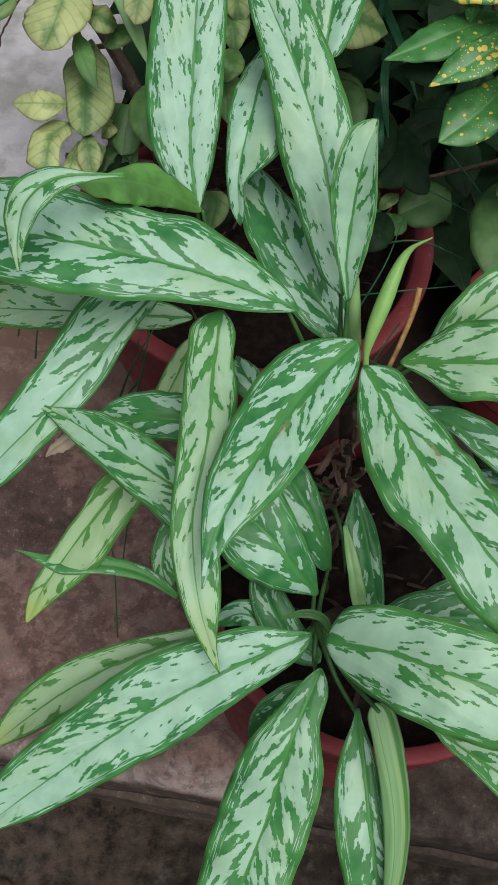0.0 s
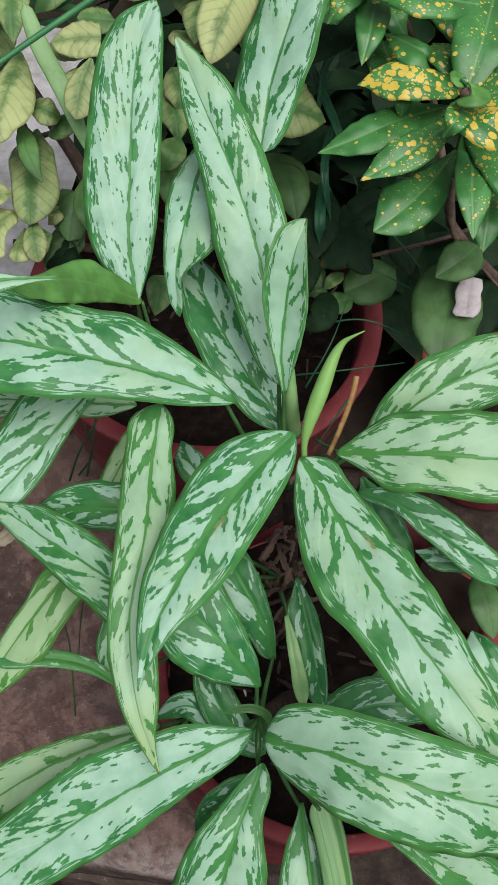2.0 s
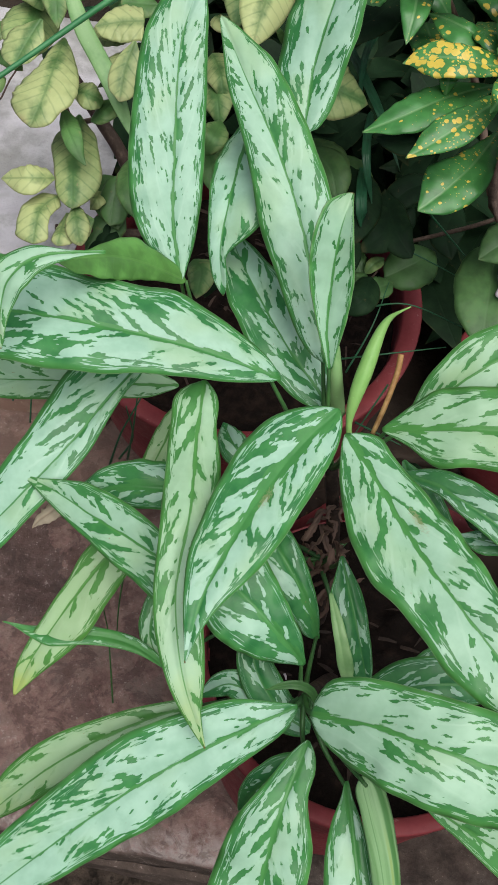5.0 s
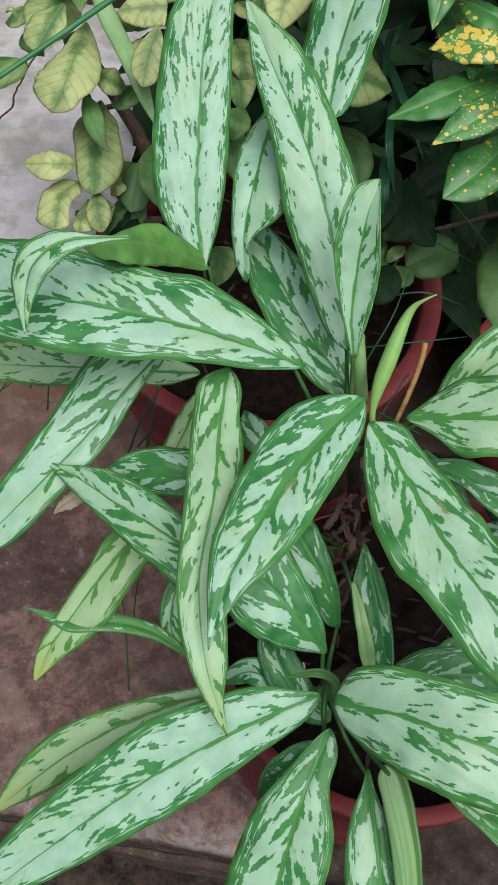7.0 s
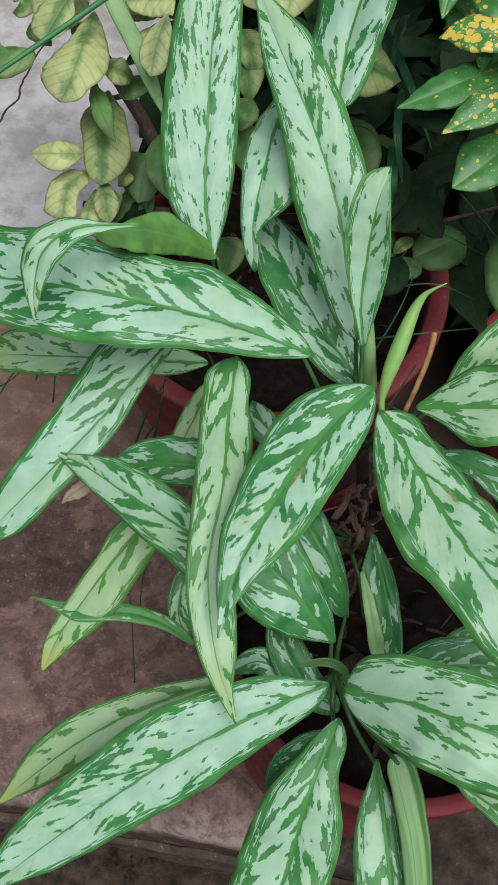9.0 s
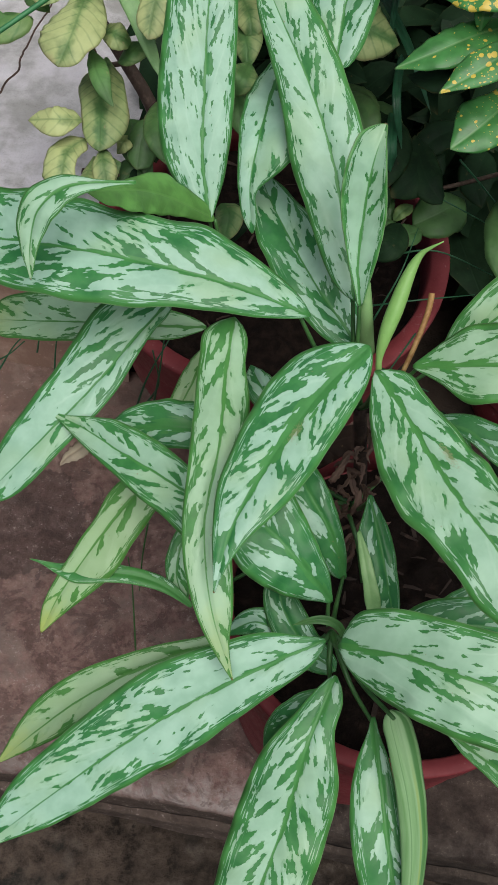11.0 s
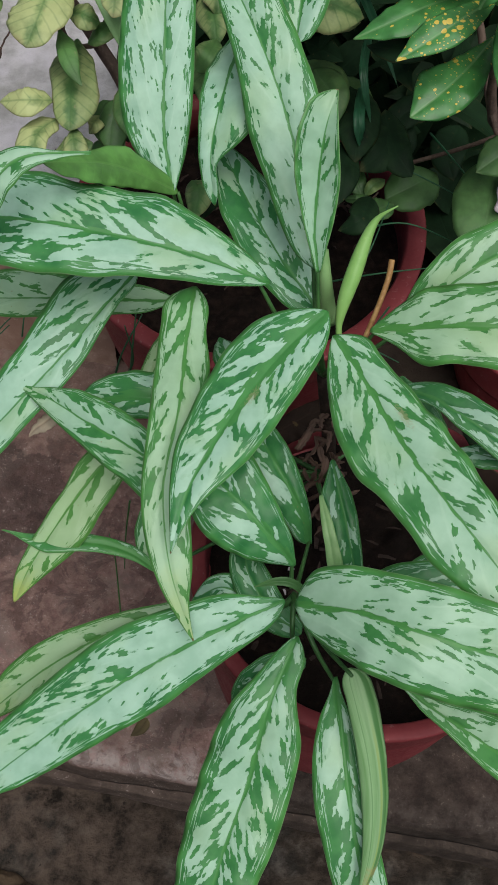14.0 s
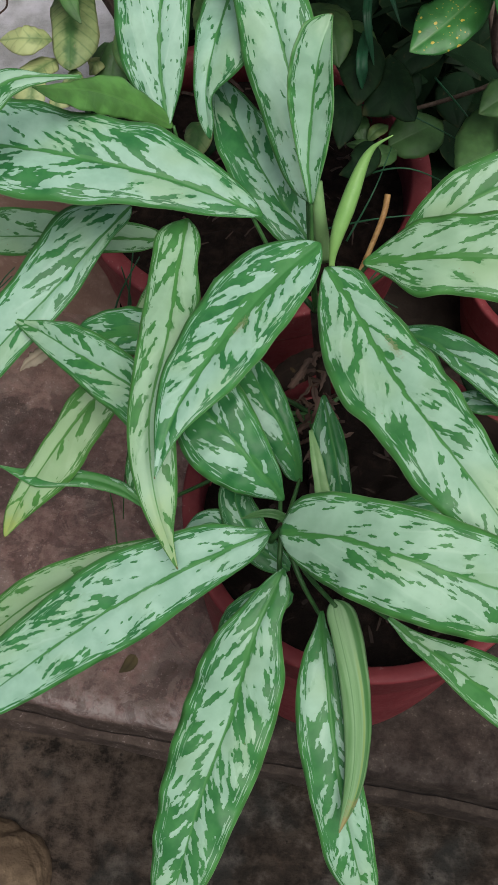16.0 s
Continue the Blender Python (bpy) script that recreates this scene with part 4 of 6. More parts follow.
leaf = blade(silver, [(0.3467, -0.0895, 0.4576), (0.3723, -0.0991, 0.4446), (0.3986, -0.1063, 0.4315), (0.4241, -0.1132, 0.4167), (0.4494, -0.1201, 0.4014), (0.4753, -0.1283, 0.3882)], (1.2, 2.7, 5.0, 11.1, 19.0, 24.1, 24.7, 18.4, 8.2, 0.5), (1.2, 3.0, 5.8, 7.6, 11.6, 14.9, 16.2, 15.3, 10.7, 0.5), green=0.45, age=0.25)
tube(leaf, [(0.2661, -0.0329, 0.4428), (0.3083, -0.0617, 0.4365), (0.3505, -0.0904, 0.4543)], 0.0024, 0.0014, STALK, "petiole")
leaf = blade(silver, [(0.3125, -0.0189, 0.3843), (0.343, -0.0019, 0.4035), (0.3772, 0.0076, 0.4051), (0.4385, 0.0177, 0.3901)], 0.0227, 0.0175, green=0.6)
tube(leaf, [(0.2661, -0.0329, 0.4428), (0.292, -0.0237, 0.4075), (0.3179, -0.0146, 0.3843)], 0.0024, 0.0014, STALK, "petiole")
blade(silver, [(0.3486, -0.0062, 0.3753), (0.3622, 0.0164, 0.3899), (0.3832, 0.0349, 0.3928), (0.4122, 0.0542, 0.3848)], 0.0162, 0.0135, green=0.6)
blade(silver, [(0.4662, 0.0232, 0.402), (0.4475, 0.0461, 0.4056), (0.4377, 0.0622, 0.4082), (0.431, 0.0785, 0.3997)], 0.0224, 0.0135, green=0.5)
blade(silver, [(0.2766, -0.0462, 0.402), (0.2486, -0.0326, 0.4097), (0.2259, -0.0012, 0.4202), (0.2379, 0.0312, 0.4253)], 0.0151, 0.0151, green=0.6)
leaf = blade(silver, [(0.2587, -0.0299, 0.3936), (0.2311, -0.0259, 0.4053), (0.2111, -0.0227, 0.408), (0.19, -0.032, 0.3933)], 0.0110, 0.0127, green=0.6)
tube(leaf, [(0.2661, -0.0329, 0.4428), (0.2591, -0.0303, 0.4119), (0.2522, -0.0276, 0.3929)], 0.0024, 0.0014, STALK, "petiole")
blade(silver, [(0.2824, -0.067, 0.4098), (0.2613, -0.0768, 0.4082), (0.2459, -0.0885, 0.3953), (0.2342, -0.1004, 0.3604)], 0.0147, 0.0123, green=0.85)
blade(silver, [(0.3326, 0.2127, 0.3894), (0.3418, 0.1982, 0.3797), (0.3522, 0.1843, 0.3704), (0.3648, 0.1717, 0.3619), (0.3788, 0.1602, 0.3541), (0.3936, 0.1495, 0.3468)], (1.2, 5.0, 11.0, 17.6, 21.5, 20.9, 18.2, 14.0, 7.5, 0.5), (1.2, 3.4, 7.0, 10.0, 10.9, 11.1, 11.2, 9.1, 4.1, 0.5), green=1.2, bank=6)
blade(silver, [(0.3983, 0.2085, 0.3472), (0.4068, 0.2024, 0.3430), (0.4154, 0.1963, 0.3388), (0.4239, 0.1902, 0.3347), (0.4336, 0.1854, 0.3314), (0.4438, 0.1816, 0.3286)], (1.2, 3.4, 6.9, 12.2, 15.1, 16.2, 15.4, 13.2, 9.1, 0.5), (1.2, 4.3, 9.3, 11.5, 13.2, 11.4, 7.9, 4.8, 2.0, 0.5), mat=SHADED)
blade(silver, [(0.2123, 0.1578, 0.4233), (0.1893, 0.1632, 0.4352), (0.1806, 0.1718, 0.4366), (0.1695, 0.1943, 0.4291)], 0.0143, 0.0133, green=0.6)
leaf = blade(silver, [(0.1245, 0.2525, 0.5328), (0.1076, 0.2421, 0.5522), (0.0913, 0.2299, 0.5710), (0.0756, 0.2146, 0.5879), (0.0614, 0.1957, 0.6024), (0.0482, 0.1763, 0.6171)], (1.2, 5.2, 8.2, 11.4, 15.9, 19.6, 20.3, 15.5, 11.1, 0.5), (1.2, 7.8, 12.0, 15.5, 20.8, 14.7, 8.2, 5.0, 2.2, 0.5), label='curled leaf showing its plain green underside', mat=UNDER)
tube(leaf, [(0.1386, 0.2401, 0.4716), (0.1329, 0.2468, 0.5002), (0.1245, 0.2525, 0.5328)], 0.0024, 0.0014, STALK, "petiole")
blade(silver, [(0.0819, 0.1829, 0.6261), (0.0606, 0.1736, 0.6298), (0.0394, 0.1637, 0.6303), (0.0245, 0.1492, 0.6211), (0.0212, 0.1331, 0.6046), (0.0241, 0.1169, 0.5879)], (1.2, 1.9, 3.0, 6.1, 10.7, 12.9, 10.1, 5.9, 3.0, 0.5), (1.2, 1.2, 1.3, 3.4, 9.9, 14.9, 12.1, 7.4, 3.2, 0.5), green=0.28, bank=0, grain=1.4, age=0.15)
tube(silver, [(0.2698, 0.1426, 0.5136), (0.2674, 0.1492, 0.5228), (0.2672, 0.1554, 0.5317), (0.2686, 0.1639, 0.5419), (0.2719, 0.1768, 0.5546), (0.2751, 0.1899, 0.5674), (0.2782, 0.1985, 0.5775), (0.2819, 0.2026, 0.5849), (0.2865, 0.2037, 0.5905), (0.2944, 0.2059, 0.5966)], 0.004, 0.001, BUD, 'spathe', label='closed fresh green spathe', sides=16, rows=40, radii=[0.0022, 0.0024, 0.0042, 0.0056, 0.0061, 0.0058, 0.0048, 0.0034, 0.0014, 0.0004])
tube(silver, [(0.2883, 0.1587, 0.5007), (0.2941, 0.1771, 0.5147), (0.2991, 0.1991, 0.527), (0.2995, 0.2112, 0.5366)], 0.0019, 0.0024, TAN, 'dry_stalk', label='dry tan cut-off flower stalk')
tube(silver, [(0.2591, 0.1792, 0.4929), (0.2539, 0.1777, 0.5258), (0.2505, 0.1788, 0.5458), (0.2464, 0.1881, 0.5606)], 0.0075, 0.0045, SHEATH, 'sheath')
blade(silver, [(0.2753, -0.0399, 0.4527), (0.2671, -0.0351, 0.4645), (0.2542, -0.035, 0.4678), (0.2372, -0.0402, 0.4626)], 0.0035, 0.0035, name='sheath', age=0.35, fold=0.7, rows=18, label='pale green leaf sheath', mat=STALK)
blade(silver, [(0.0622, 0.0802, 0.4519), (0.0533, 0.0718, 0.4474), (0.0465, 0.0661, 0.4443), (0.0425, 0.0601, 0.4410)], 0.0085, 0.0075, shape='drop', rows=14, name='dry_tip', bank=20, ripple=0.2, mat=PALEDRY)
blade(silver, [(0.1686, -0.1083, 0.3249), (0.1644, -0.1155, 0.3187), (0.1572, -0.1216, 0.3126)], 0.0054, 0.0054, shape='drop', rows=14, name='dry_tip', mat=DRYLEAF)
blade(silver, [(0.2485, 0.2145, 0.4671), (0.2445, 0.2207, 0.4732), (0.2437, 0.2274, 0.4793)], 0.0023, 0.0023, shape='drop', rows=14, name='dry_tip', mat=DRYLEAF)
for base, top in (((0.285, 0.100, 0.255), (0.262, 0.1352, 0.4799)), ((0.305, 0.045, 0.255), (0.2661, -0.0329, 0.4428)), ((0.300, 0.125, 0.255), (0.275, 0.1084, 0.3744))):
    halfway = tuple((a + b) / 2 + 0.006 for a, b in zip(base, top))
    tube(silver, [base, halfway, top], 0.0075, 0.0050, DRY, "stem")
# dry leaf sheaths round the old stems
dice = random.Random(17)
for _ in range(44):
    s = dice.random()
    at = Vector((0.262, 0.130, 0.452)).lerp(Vector((0.288, 0.078, 0.335)), s) + Vector((dice.gauss(0, 0.009), dice.gauss(0, 0.008), dice.gauss(0, 0.006)))
    way = Vector((dice.gauss(0, 0.5), dice.gauss(-0.4, 0.4), dice.gauss(-0.6, 0.4))).normalized() * dice.uniform(0.012, 0.030)
    bend = Vector((dice.gauss(0, 0.004), dice.gauss(0, 0.004), dice.uniform(0.0, 0.006)))
    blade(silver, [at, at + way * 0.5 + bend, at + way], dice.uniform(0.0015, 0.0042), dice.uniform(0.0012, 0.0036), name="dry_husk", shape=dice.choice(("strap", "drop", "oval")), rows=12,
          ripple=0.5, fold=0.1, bank=dice.uniform(-60, 60), age=dice.random() * 0.5, mat=HUSK)

# two dark blades added to hide the lit rim where it should look dark
blade(silver, [(0.4038, 0.1675, 0.3306), (0.4265, 0.1550, 0.3220), (0.4492, 0.1425, 0.3133), (0.4723, 0.1305, 0.3050), (0.4957, 0.1188, 0.2969)], (1.2, 12.4, 14.6, 17.6, 20.6, 22.4, 23.0, 22.4, 20.2, 0.5), (1.2, 13.7, 17.5, 21.5, 22.0, 20.9, 18.7, 15.7, 11.0, 0.5), fold=0.1, ripple=0.12, label='dark brown blade added to hide the lit rim of the pot', mat=RIM_COVER)
blade(silver, [(0.2225, 0.1728, 0.3084), (0.2364, 0.1865, 0.3157), (0.2528, 0.1980, 0.3215), (0.2709, 0.2072, 0.3259), (0.2906, 0.2135, 0.3283)], (1.2, 2.8, 5.5, 9.4, 11.2, 11.5, 11.6, 11.4, 9.1, 0.5), (1.2, 12.8, 14.5, 16.2, 16.6, 15.6, 13.4, 11.1, 8.2, 0.5), fold=0.1, ripple=0.12, label='dark brown blade added to hide the lit rim of the pot', mat=RIM_COVER)
# ---- shrubs behind ----
shrub = thing("yellowing_shrub", (0.05, 0.60, 0.20), "leafy shrub with yellowing blotchy leaves and dark twigs", "shrub")
blade(shrub, [(-0.0387, 0.5024, 0.5551), (-0.0371, 0.4744, 0.5550), (-0.0357, 0.4464, 0.5549), (-0.0363, 0.4187, 0.5509), (-0.0433, 0.3968, 0.5357)], (1.2, 4.6, 9.9, 15.9, 22.3, 26.5, 25.8, 18.1, 14.1, 0.5), (1.2, 4.2, 9.1, 12.5, 17.4, 25.3, 30.0, 29.4, 24.9, 0.5), age=0.75, fold=0.2, ripple=0.035, rows=22, mat=SHRUB)
blade(shrub, [(-0.074, 0.5501, 0.5557), (-0.0714, 0.4919, 0.5587), (-0.0749, 0.4663, 0.5424)], 0.0262, 0.0262, age=0.45, shape='lance', fold=0.2, ripple=0.035, bank=-13.4, rows=22, mat=SHRUB)
blade(shrub, [(-0.0235, 0.4624, 0.5277), (-0.0157, 0.4577, 0.5324), (-0.0074, 0.4534, 0.5366), (0.0016, 0.4531, 0.5340), (0.0081, 0.4566, 0.5270)], (1.2, 13.7, 13.8, 14.0, 14.1, 13.5, 11.9, 10.8, 8.3, 0.5), (1.2, 2.4, 4.2, 7.1, 10.6, 14.1, 13.8, 10.9, 7.3, 0.5), age=0.55, fold=0.2, ripple=0.035, rows=22, mat=SHRUB)
blade(shrub, [(-0.0238, 0.4781, 0.4909), (-0.0188, 0.4504, 0.4915), (-0.0137, 0.4227, 0.4916), (-0.0092, 0.3960, 0.4843), (-0.0047, 0.3712, 0.4715)], (1.2, 4.5, 9.8, 17.8, 21.1, 24.3, 26.9, 23.6, 15.3, 0.5), (1.2, 5.5, 12.5, 22.9, 24.2, 20.9, 18.6, 16.8, 11.8, 0.5), age=0.5, fold=0.2, ripple=0.035, rows=22, mat=SHRUB)
blade(shrub, [(-0.0286, 0.4472, 0.5214), (-0.0214, 0.4305, 0.5218), (-0.0141, 0.4137, 0.5249), (-0.0044, 0.3994, 0.5200), (0.0068, 0.3898, 0.5088)], (1.2, 3.0, 6.0, 10.4, 11.2, 11.3, 9.3, 5.7, 2.4, 0.5), (1.2, 2.3, 4.0, 6.5, 6.9, 8.0, 8.1, 6.5, 3.8, 0.5), age=0.08, fold=0.2, ripple=0.035, rows=22, mat=SHRUB)
blade(shrub, [(-0.0245, 0.3909, 0.4870), (-0.0347, 0.3826, 0.4925), (-0.0474, 0.3776, 0.4943), (-0.0604, 0.3800, 0.4892), (-0.0732, 0.3831, 0.4835)], (1.2, 3.2, 6.4, 11.3, 15.9, 15.0, 11.3, 7.3, 3.1, 0.5), (1.2, 11.7, 13.1, 14.2, 15.1, 14.8, 13.9, 11.4, 8.3, 0.5), age=1.0, fold=0.2, ripple=0.035, rows=22, mat=SHRUB)
blade(shrub, [(-0.0229, 0.3916, 0.4657), (-0.0293, 0.3771, 0.4692), (-0.0329, 0.3615, 0.4715), (-0.0325, 0.3457, 0.4677), (-0.0322, 0.3319, 0.4593)], (1.2, 4.6, 10.0, 11.0, 11.3, 11.1, 11.2, 12.5, 11.8, 0.5), (1.2, 5.8, 13.1, 15.3, 18.3, 19.4, 19.4, 18.7, 17.0, 0.5), age=0.8, fold=0.2, ripple=0.035, rows=22, mat=SHRUB)
blade(shrub, [(-0.0065, 0.3864, 0.4643), (-0.0031, 0.3747, 0.4663), (0.0005, 0.3629, 0.4671), (0.0048, 0.3530, 0.4614), (0.0091, 0.3451, 0.4529)], (1.2, 2.6, 4.8, 8.2, 10.0, 11.9, 11.9, 9.4, 6.4, 0.5), (1.2, 2.1, 3.6, 5.9, 8.7, 10.4, 11.5, 10.0, 7.4, 0.5), age=0.7, fold=0.2, ripple=0.035, rows=22, mat=SHRUB)
blade(shrub, [(-0.0147, 0.3863, 0.4506), (-0.0153, 0.3753, 0.4492), (-0.0143, 0.3641, 0.4523), (-0.0130, 0.3527, 0.4547), (-0.0129, 0.3427, 0.4502)], (1.2, 2.6, 4.9, 8.4, 9.7, 11.0, 12.4, 13.6, 10.8, 0.5), (1.2, 1.8, 2.6, 4.0, 5.7, 6.2, 6.8, 7.4, 6.8, 0.5), age=0.8, fold=0.2, ripple=0.035, rows=22, mat=SHRUB)
blade(shrub, [(0.0088, 0.423, 0.4495), (0.0089, 0.4014, 0.4583), (0.0032, 0.3996, 0.4458)], 0.0098, 0.0098, age=0.9, shape='lance', fold=0.2, ripple=0.035, bank=-11.7, rows=22, mat=SHRUB)
blade(shrub, [(0.0033, 0.4525, 0.4441), (0.0211, 0.4135, 0.45), (0.0327, 0.3902, 0.4342)], 0.0197, 0.0197, age=0.0, shape='oval', fold=0.2, ripple=0.035, bank=0.0, rows=22, mat=ROUND)
blade(shrub, [(0.0424, 0.4444, 0.4833), (0.0471, 0.3935, 0.4874), (0.0587, 0.3689, 0.4713)], 0.0160, 0.0160, age=0.15, shape='oval', fold=0.2, ripple=0.035, bank=-4.8, rows=22, mat=SHRUB)
blade(shrub, [(-0.0054, 0.454, 0.5051), (0.0078, 0.4573, 0.5177), (0.0128, 0.4856, 0.5101)], 0.0126, 0.0126, age=0.3, shape='obovate', fold=0.2, ripple=0.035, bank=4.5, rows=22, mat=SHRUB)
blade(shrub, [(-0.0027, 0.401, 0.4157), (0.0199, 0.3915, 0.4263), (0.0312, 0.3944, 0.4146)], 0.0206, 0.0206, age=0.0, shape='oval', fold=0.2, ripple=0.035, bank=2.6, rows=22, mat=SHADED)
blade(shrub, [(-0.1077, 0.4714, 0.5281), (-0.1078, 0.4504, 0.5369), (-0.1322, 0.4454, 0.5239)], 0.0239, 0.0239, age=0.25, shape='lance', fold=0.2, ripple=0.035, bank=-0.3, rows=22, mat=SHRUB)
blade(shrub, [(-0.114, 0.5477, 0.53), (-0.1133, 0.5214, 0.538), (-0.1265, 0.5226, 0.526)], 0.0130, 0.0130, age=0.55, shape='lance', fold=0.2, ripple=0.035, bank=-0.8, rows=22, mat=SHRUB)
blade(shrub, [(-0.1098, 0.5276, 0.5167), (-0.0928, 0.502, 0.5248), (-0.0829, 0.5006, 0.5124)], 0.0129, 0.0129, age=0.1, shape='lance', fold=0.2, ripple=0.035, bank=8.7, rows=22, mat=SHRUB)
blade(shrub, [(-0.0669, 0.5849, 0.5967), (-0.0461, 0.5147, 0.5977), (-0.0356, 0.4785, 0.5798)], 0.0183, 0.0183, age=0.4, shape='lance', fold=0.2, ripple=0.035, bank=-1.3, rows=22, mat=SHRUB)
blade(shrub, [(-0.0559, 0.4970, 0.5745), (-0.0609, 0.4869, 0.5683), (-0.0657, 0.4767, 0.5621), (-0.0700, 0.4663, 0.5558), (-0.0742, 0.4559, 0.5494)], (1.2, 3.2, 6.4, 11.2, 13.8, 14.0, 12.8, 9.2, 4.1, 0.5), (1.2, 3.8, 7.9, 14.0, 21.7, 22.1, 22.2, 19.9, 15.1, 0.5), age=0.6, fold=0.2, ripple=0.035, rows=22, mat=SHRUB)
blade(shrub, [(0.0329, 0.52, 0.5661), (0.0123, 0.5066, 0.5762), (-0.0125, 0.509, 0.5644)], 0.0180, 0.0180, age=0.7, shape='obovate', fold=0.2, ripple=0.035, bank=12.3, rows=22, mat=SHRUB)
blade(shrub, [(0.026, 0.5008, 0.553), (0.028, 0.4533, 0.5576), (0.0286, 0.4361, 0.5427)], 0.0208, 0.0208, age=0.75, shape='oval', fold=0.2, ripple=0.035, bank=-14.7, rows=22, mat=SHRUB)
blade(shrub, [(0.0218, 0.5634, 0.573), (0.018, 0.5348, 0.5806), (0.0074, 0.5311, 0.5679)], 0.0174, 0.0174, age=0.35, shape='lance', fold=0.2, ripple=0.035, bank=1.2, rows=22, mat=SHRUB)
blade(shrub, [(0.0508, 0.5576, 0.6025), (0.0154, 0.5425, 0.6122), (-0.0353, 0.5432, 0.6002)], 0.0154, 0.0154, age=0.85, shape='lance', fold=0.2, ripple=0.035, bank=-4.0, rows=22, mat=SHRUB)
blade(shrub, [(0.0504, 0.5416, 0.5999), (0.0641, 0.5444, 0.6125), (0.0741, 0.587, 0.6071)], 0.0139, 0.0139, age=0.75, shape='obovate', fold=0.2, ripple=0.035, bank=15.1, rows=22, mat=SHRUB)
blade(shrub, [(0.1055, 0.4272, 0.5109), (0.1141, 0.4366, 0.5246), (0.1163, 0.4695, 0.5176)], 0.0137, 0.0137, age=0.3, shape='oval', fold=0.2, ripple=0.035, bank=14.6, rows=22, mat=SHRUB)
blade(shrub, [(0.0924, 0.6712, 0.5698), (0.1036, 0.6062, 0.5717), (0.1114, 0.58, 0.5554)], 0.0246, 0.0246, age=0.45, shape='oval', fold=0.2, ripple=0.035, bank=-3.4, rows=22, mat=SHRUB)
blade(shrub, [(0.0883, 0.5851, 0.5461), (0.1054, 0.5666, 0.5553), (0.1249, 0.5756, 0.5446)], 0.0160, 0.0160, age=0.7, shape='obovate', fold=0.2, ripple=0.035, bank=-12.6, rows=22, mat=SHRUB)
blade(shrub, [(0.0897, 0.5496, 0.5101), (0.1066, 0.5036, 0.5149), (0.1135, 0.4826, 0.4995)], 0.0183, 0.0183, age=0.45, shape='lance', fold=0.2, ripple=0.035, bank=12.0, rows=22, mat=SHRUB)
blade(shrub, [(0.1598, 0.6133, 0.6113), (0.1441, 0.5285, 0.61), (0.1386, 0.4808, 0.5903)], 0.0239, 0.0239, age=0.9, shape='obovate', fold=0.2, ripple=0.035, bank=-13.5, rows=22, mat=SHRUB)
blade(shrub, [(0.1834, 0.5055, 0.5537), (0.2143, 0.4815, 0.5621), (0.2483, 0.4827, 0.5501)], 0.0294, 0.0294, age=0.5, shape='lance', fold=0.2, ripple=0.035, bank=3.9, rows=22, mat=SHRUB)
blade(shrub, [(0.1829, 0.5344, 0.5482), (0.2004, 0.5348, 0.5604), (0.2133, 0.5602, 0.5523)], 0.0187, 0.0187, age=0.55, shape='oval', fold=0.2, ripple=0.035, bank=-13.7, rows=22, mat=SHRUB)
blade(shrub, [(0.1953, 0.5259, 0.4658), (0.2219, 0.4906, 0.4724), (0.2407, 0.4673, 0.4565)], 0.0223, 0.0223, age=0.3, shape='oval', fold=0.2, ripple=0.035, bank=0.9, rows=22, mat=ROUND)
blade(shrub, [(0.2237, 0.5197, 0.4547), (0.2493, 0.488, 0.4619), (0.2654, 0.464, 0.4459)], 0.0190, 0.0190, age=0.12, shape='oval', fold=0.2, ripple=0.035, bank=4.6, rows=22, mat=ROUND)
blade(shrub, [(0.2644, 0.4869, 0.4394), (0.2745, 0.457, 0.4468), (0.2699, 0.4393, 0.4319)], 0.0163, 0.0163, age=0.0, shape='obovate', fold=0.2, ripple=0.035, bank=-0.0, rows=22, mat=SHADED)
blade(shrub, [(0.121, 0.6035, 0.5794), (0.1174, 0.5575, 0.5842), (0.1164, 0.5361, 0.5687)], 0.0183, 0.0183, age=0.5, shape='oval', fold=0.2, ripple=0.035, bank=2.2, rows=22, mat=SHRUB)
blade(shrub, [(0.0632, 0.6159, 0.5914), (0.095, 0.5912, 0.5997), (0.1134, 0.5813, 0.586)], 0.0199, 0.0199, age=0.6, shape='oval', fold=0.2, ripple=0.035, bank=-14.0, rows=22, mat=SHRUB)
tube(shrub, [(-0.0686, 0.5575, 0.5012), (-0.0168, 0.5208, 0.4549), (0.0155, 0.4975, 0.4208), (0.0552, 0.4679, 0.3351)], 0.006, 0.008, BARK, 'branch')
tube(shrub, [(-0.0276, 0.3824, 0.433), (-0.0028, 0.3919, 0.4244), (0.0481, 0.4157, 0.4079)], 0.003, 0.005, BARK, 'twig')
tube(shrub, [(-0.0252, 0.474, 0.5285), (-0.0334, 0.4687, 0.5074), (-0.0246, 0.4717, 0.4876), (-0.0168, 0.5208, 0.4549)], 0.0018, 0.003, BARK, 'twig')
blade(shrub, [(-0.0887, 0.5583, 0.5722), (-0.0681, 0.5287, 0.5797), (-0.0622, 0.5199, 0.5661)], 0.0183, 0.0183, age=0.6, shape='obovate', fold=0.2, ripple=0.035, bank=-12.4, rows=22, mat=SHRUB)
blade(shrub, [(-0.0363, 0.6492, 0.5562), (-0.0335, 0.5939, 0.5596), (-0.0471, 0.5757, 0.5446)], 0.0192, 0.0192, age=0.3, shape='lance', fold=0.2, ripple=0.035, bank=0.0, rows=22, mat=SHRUB)
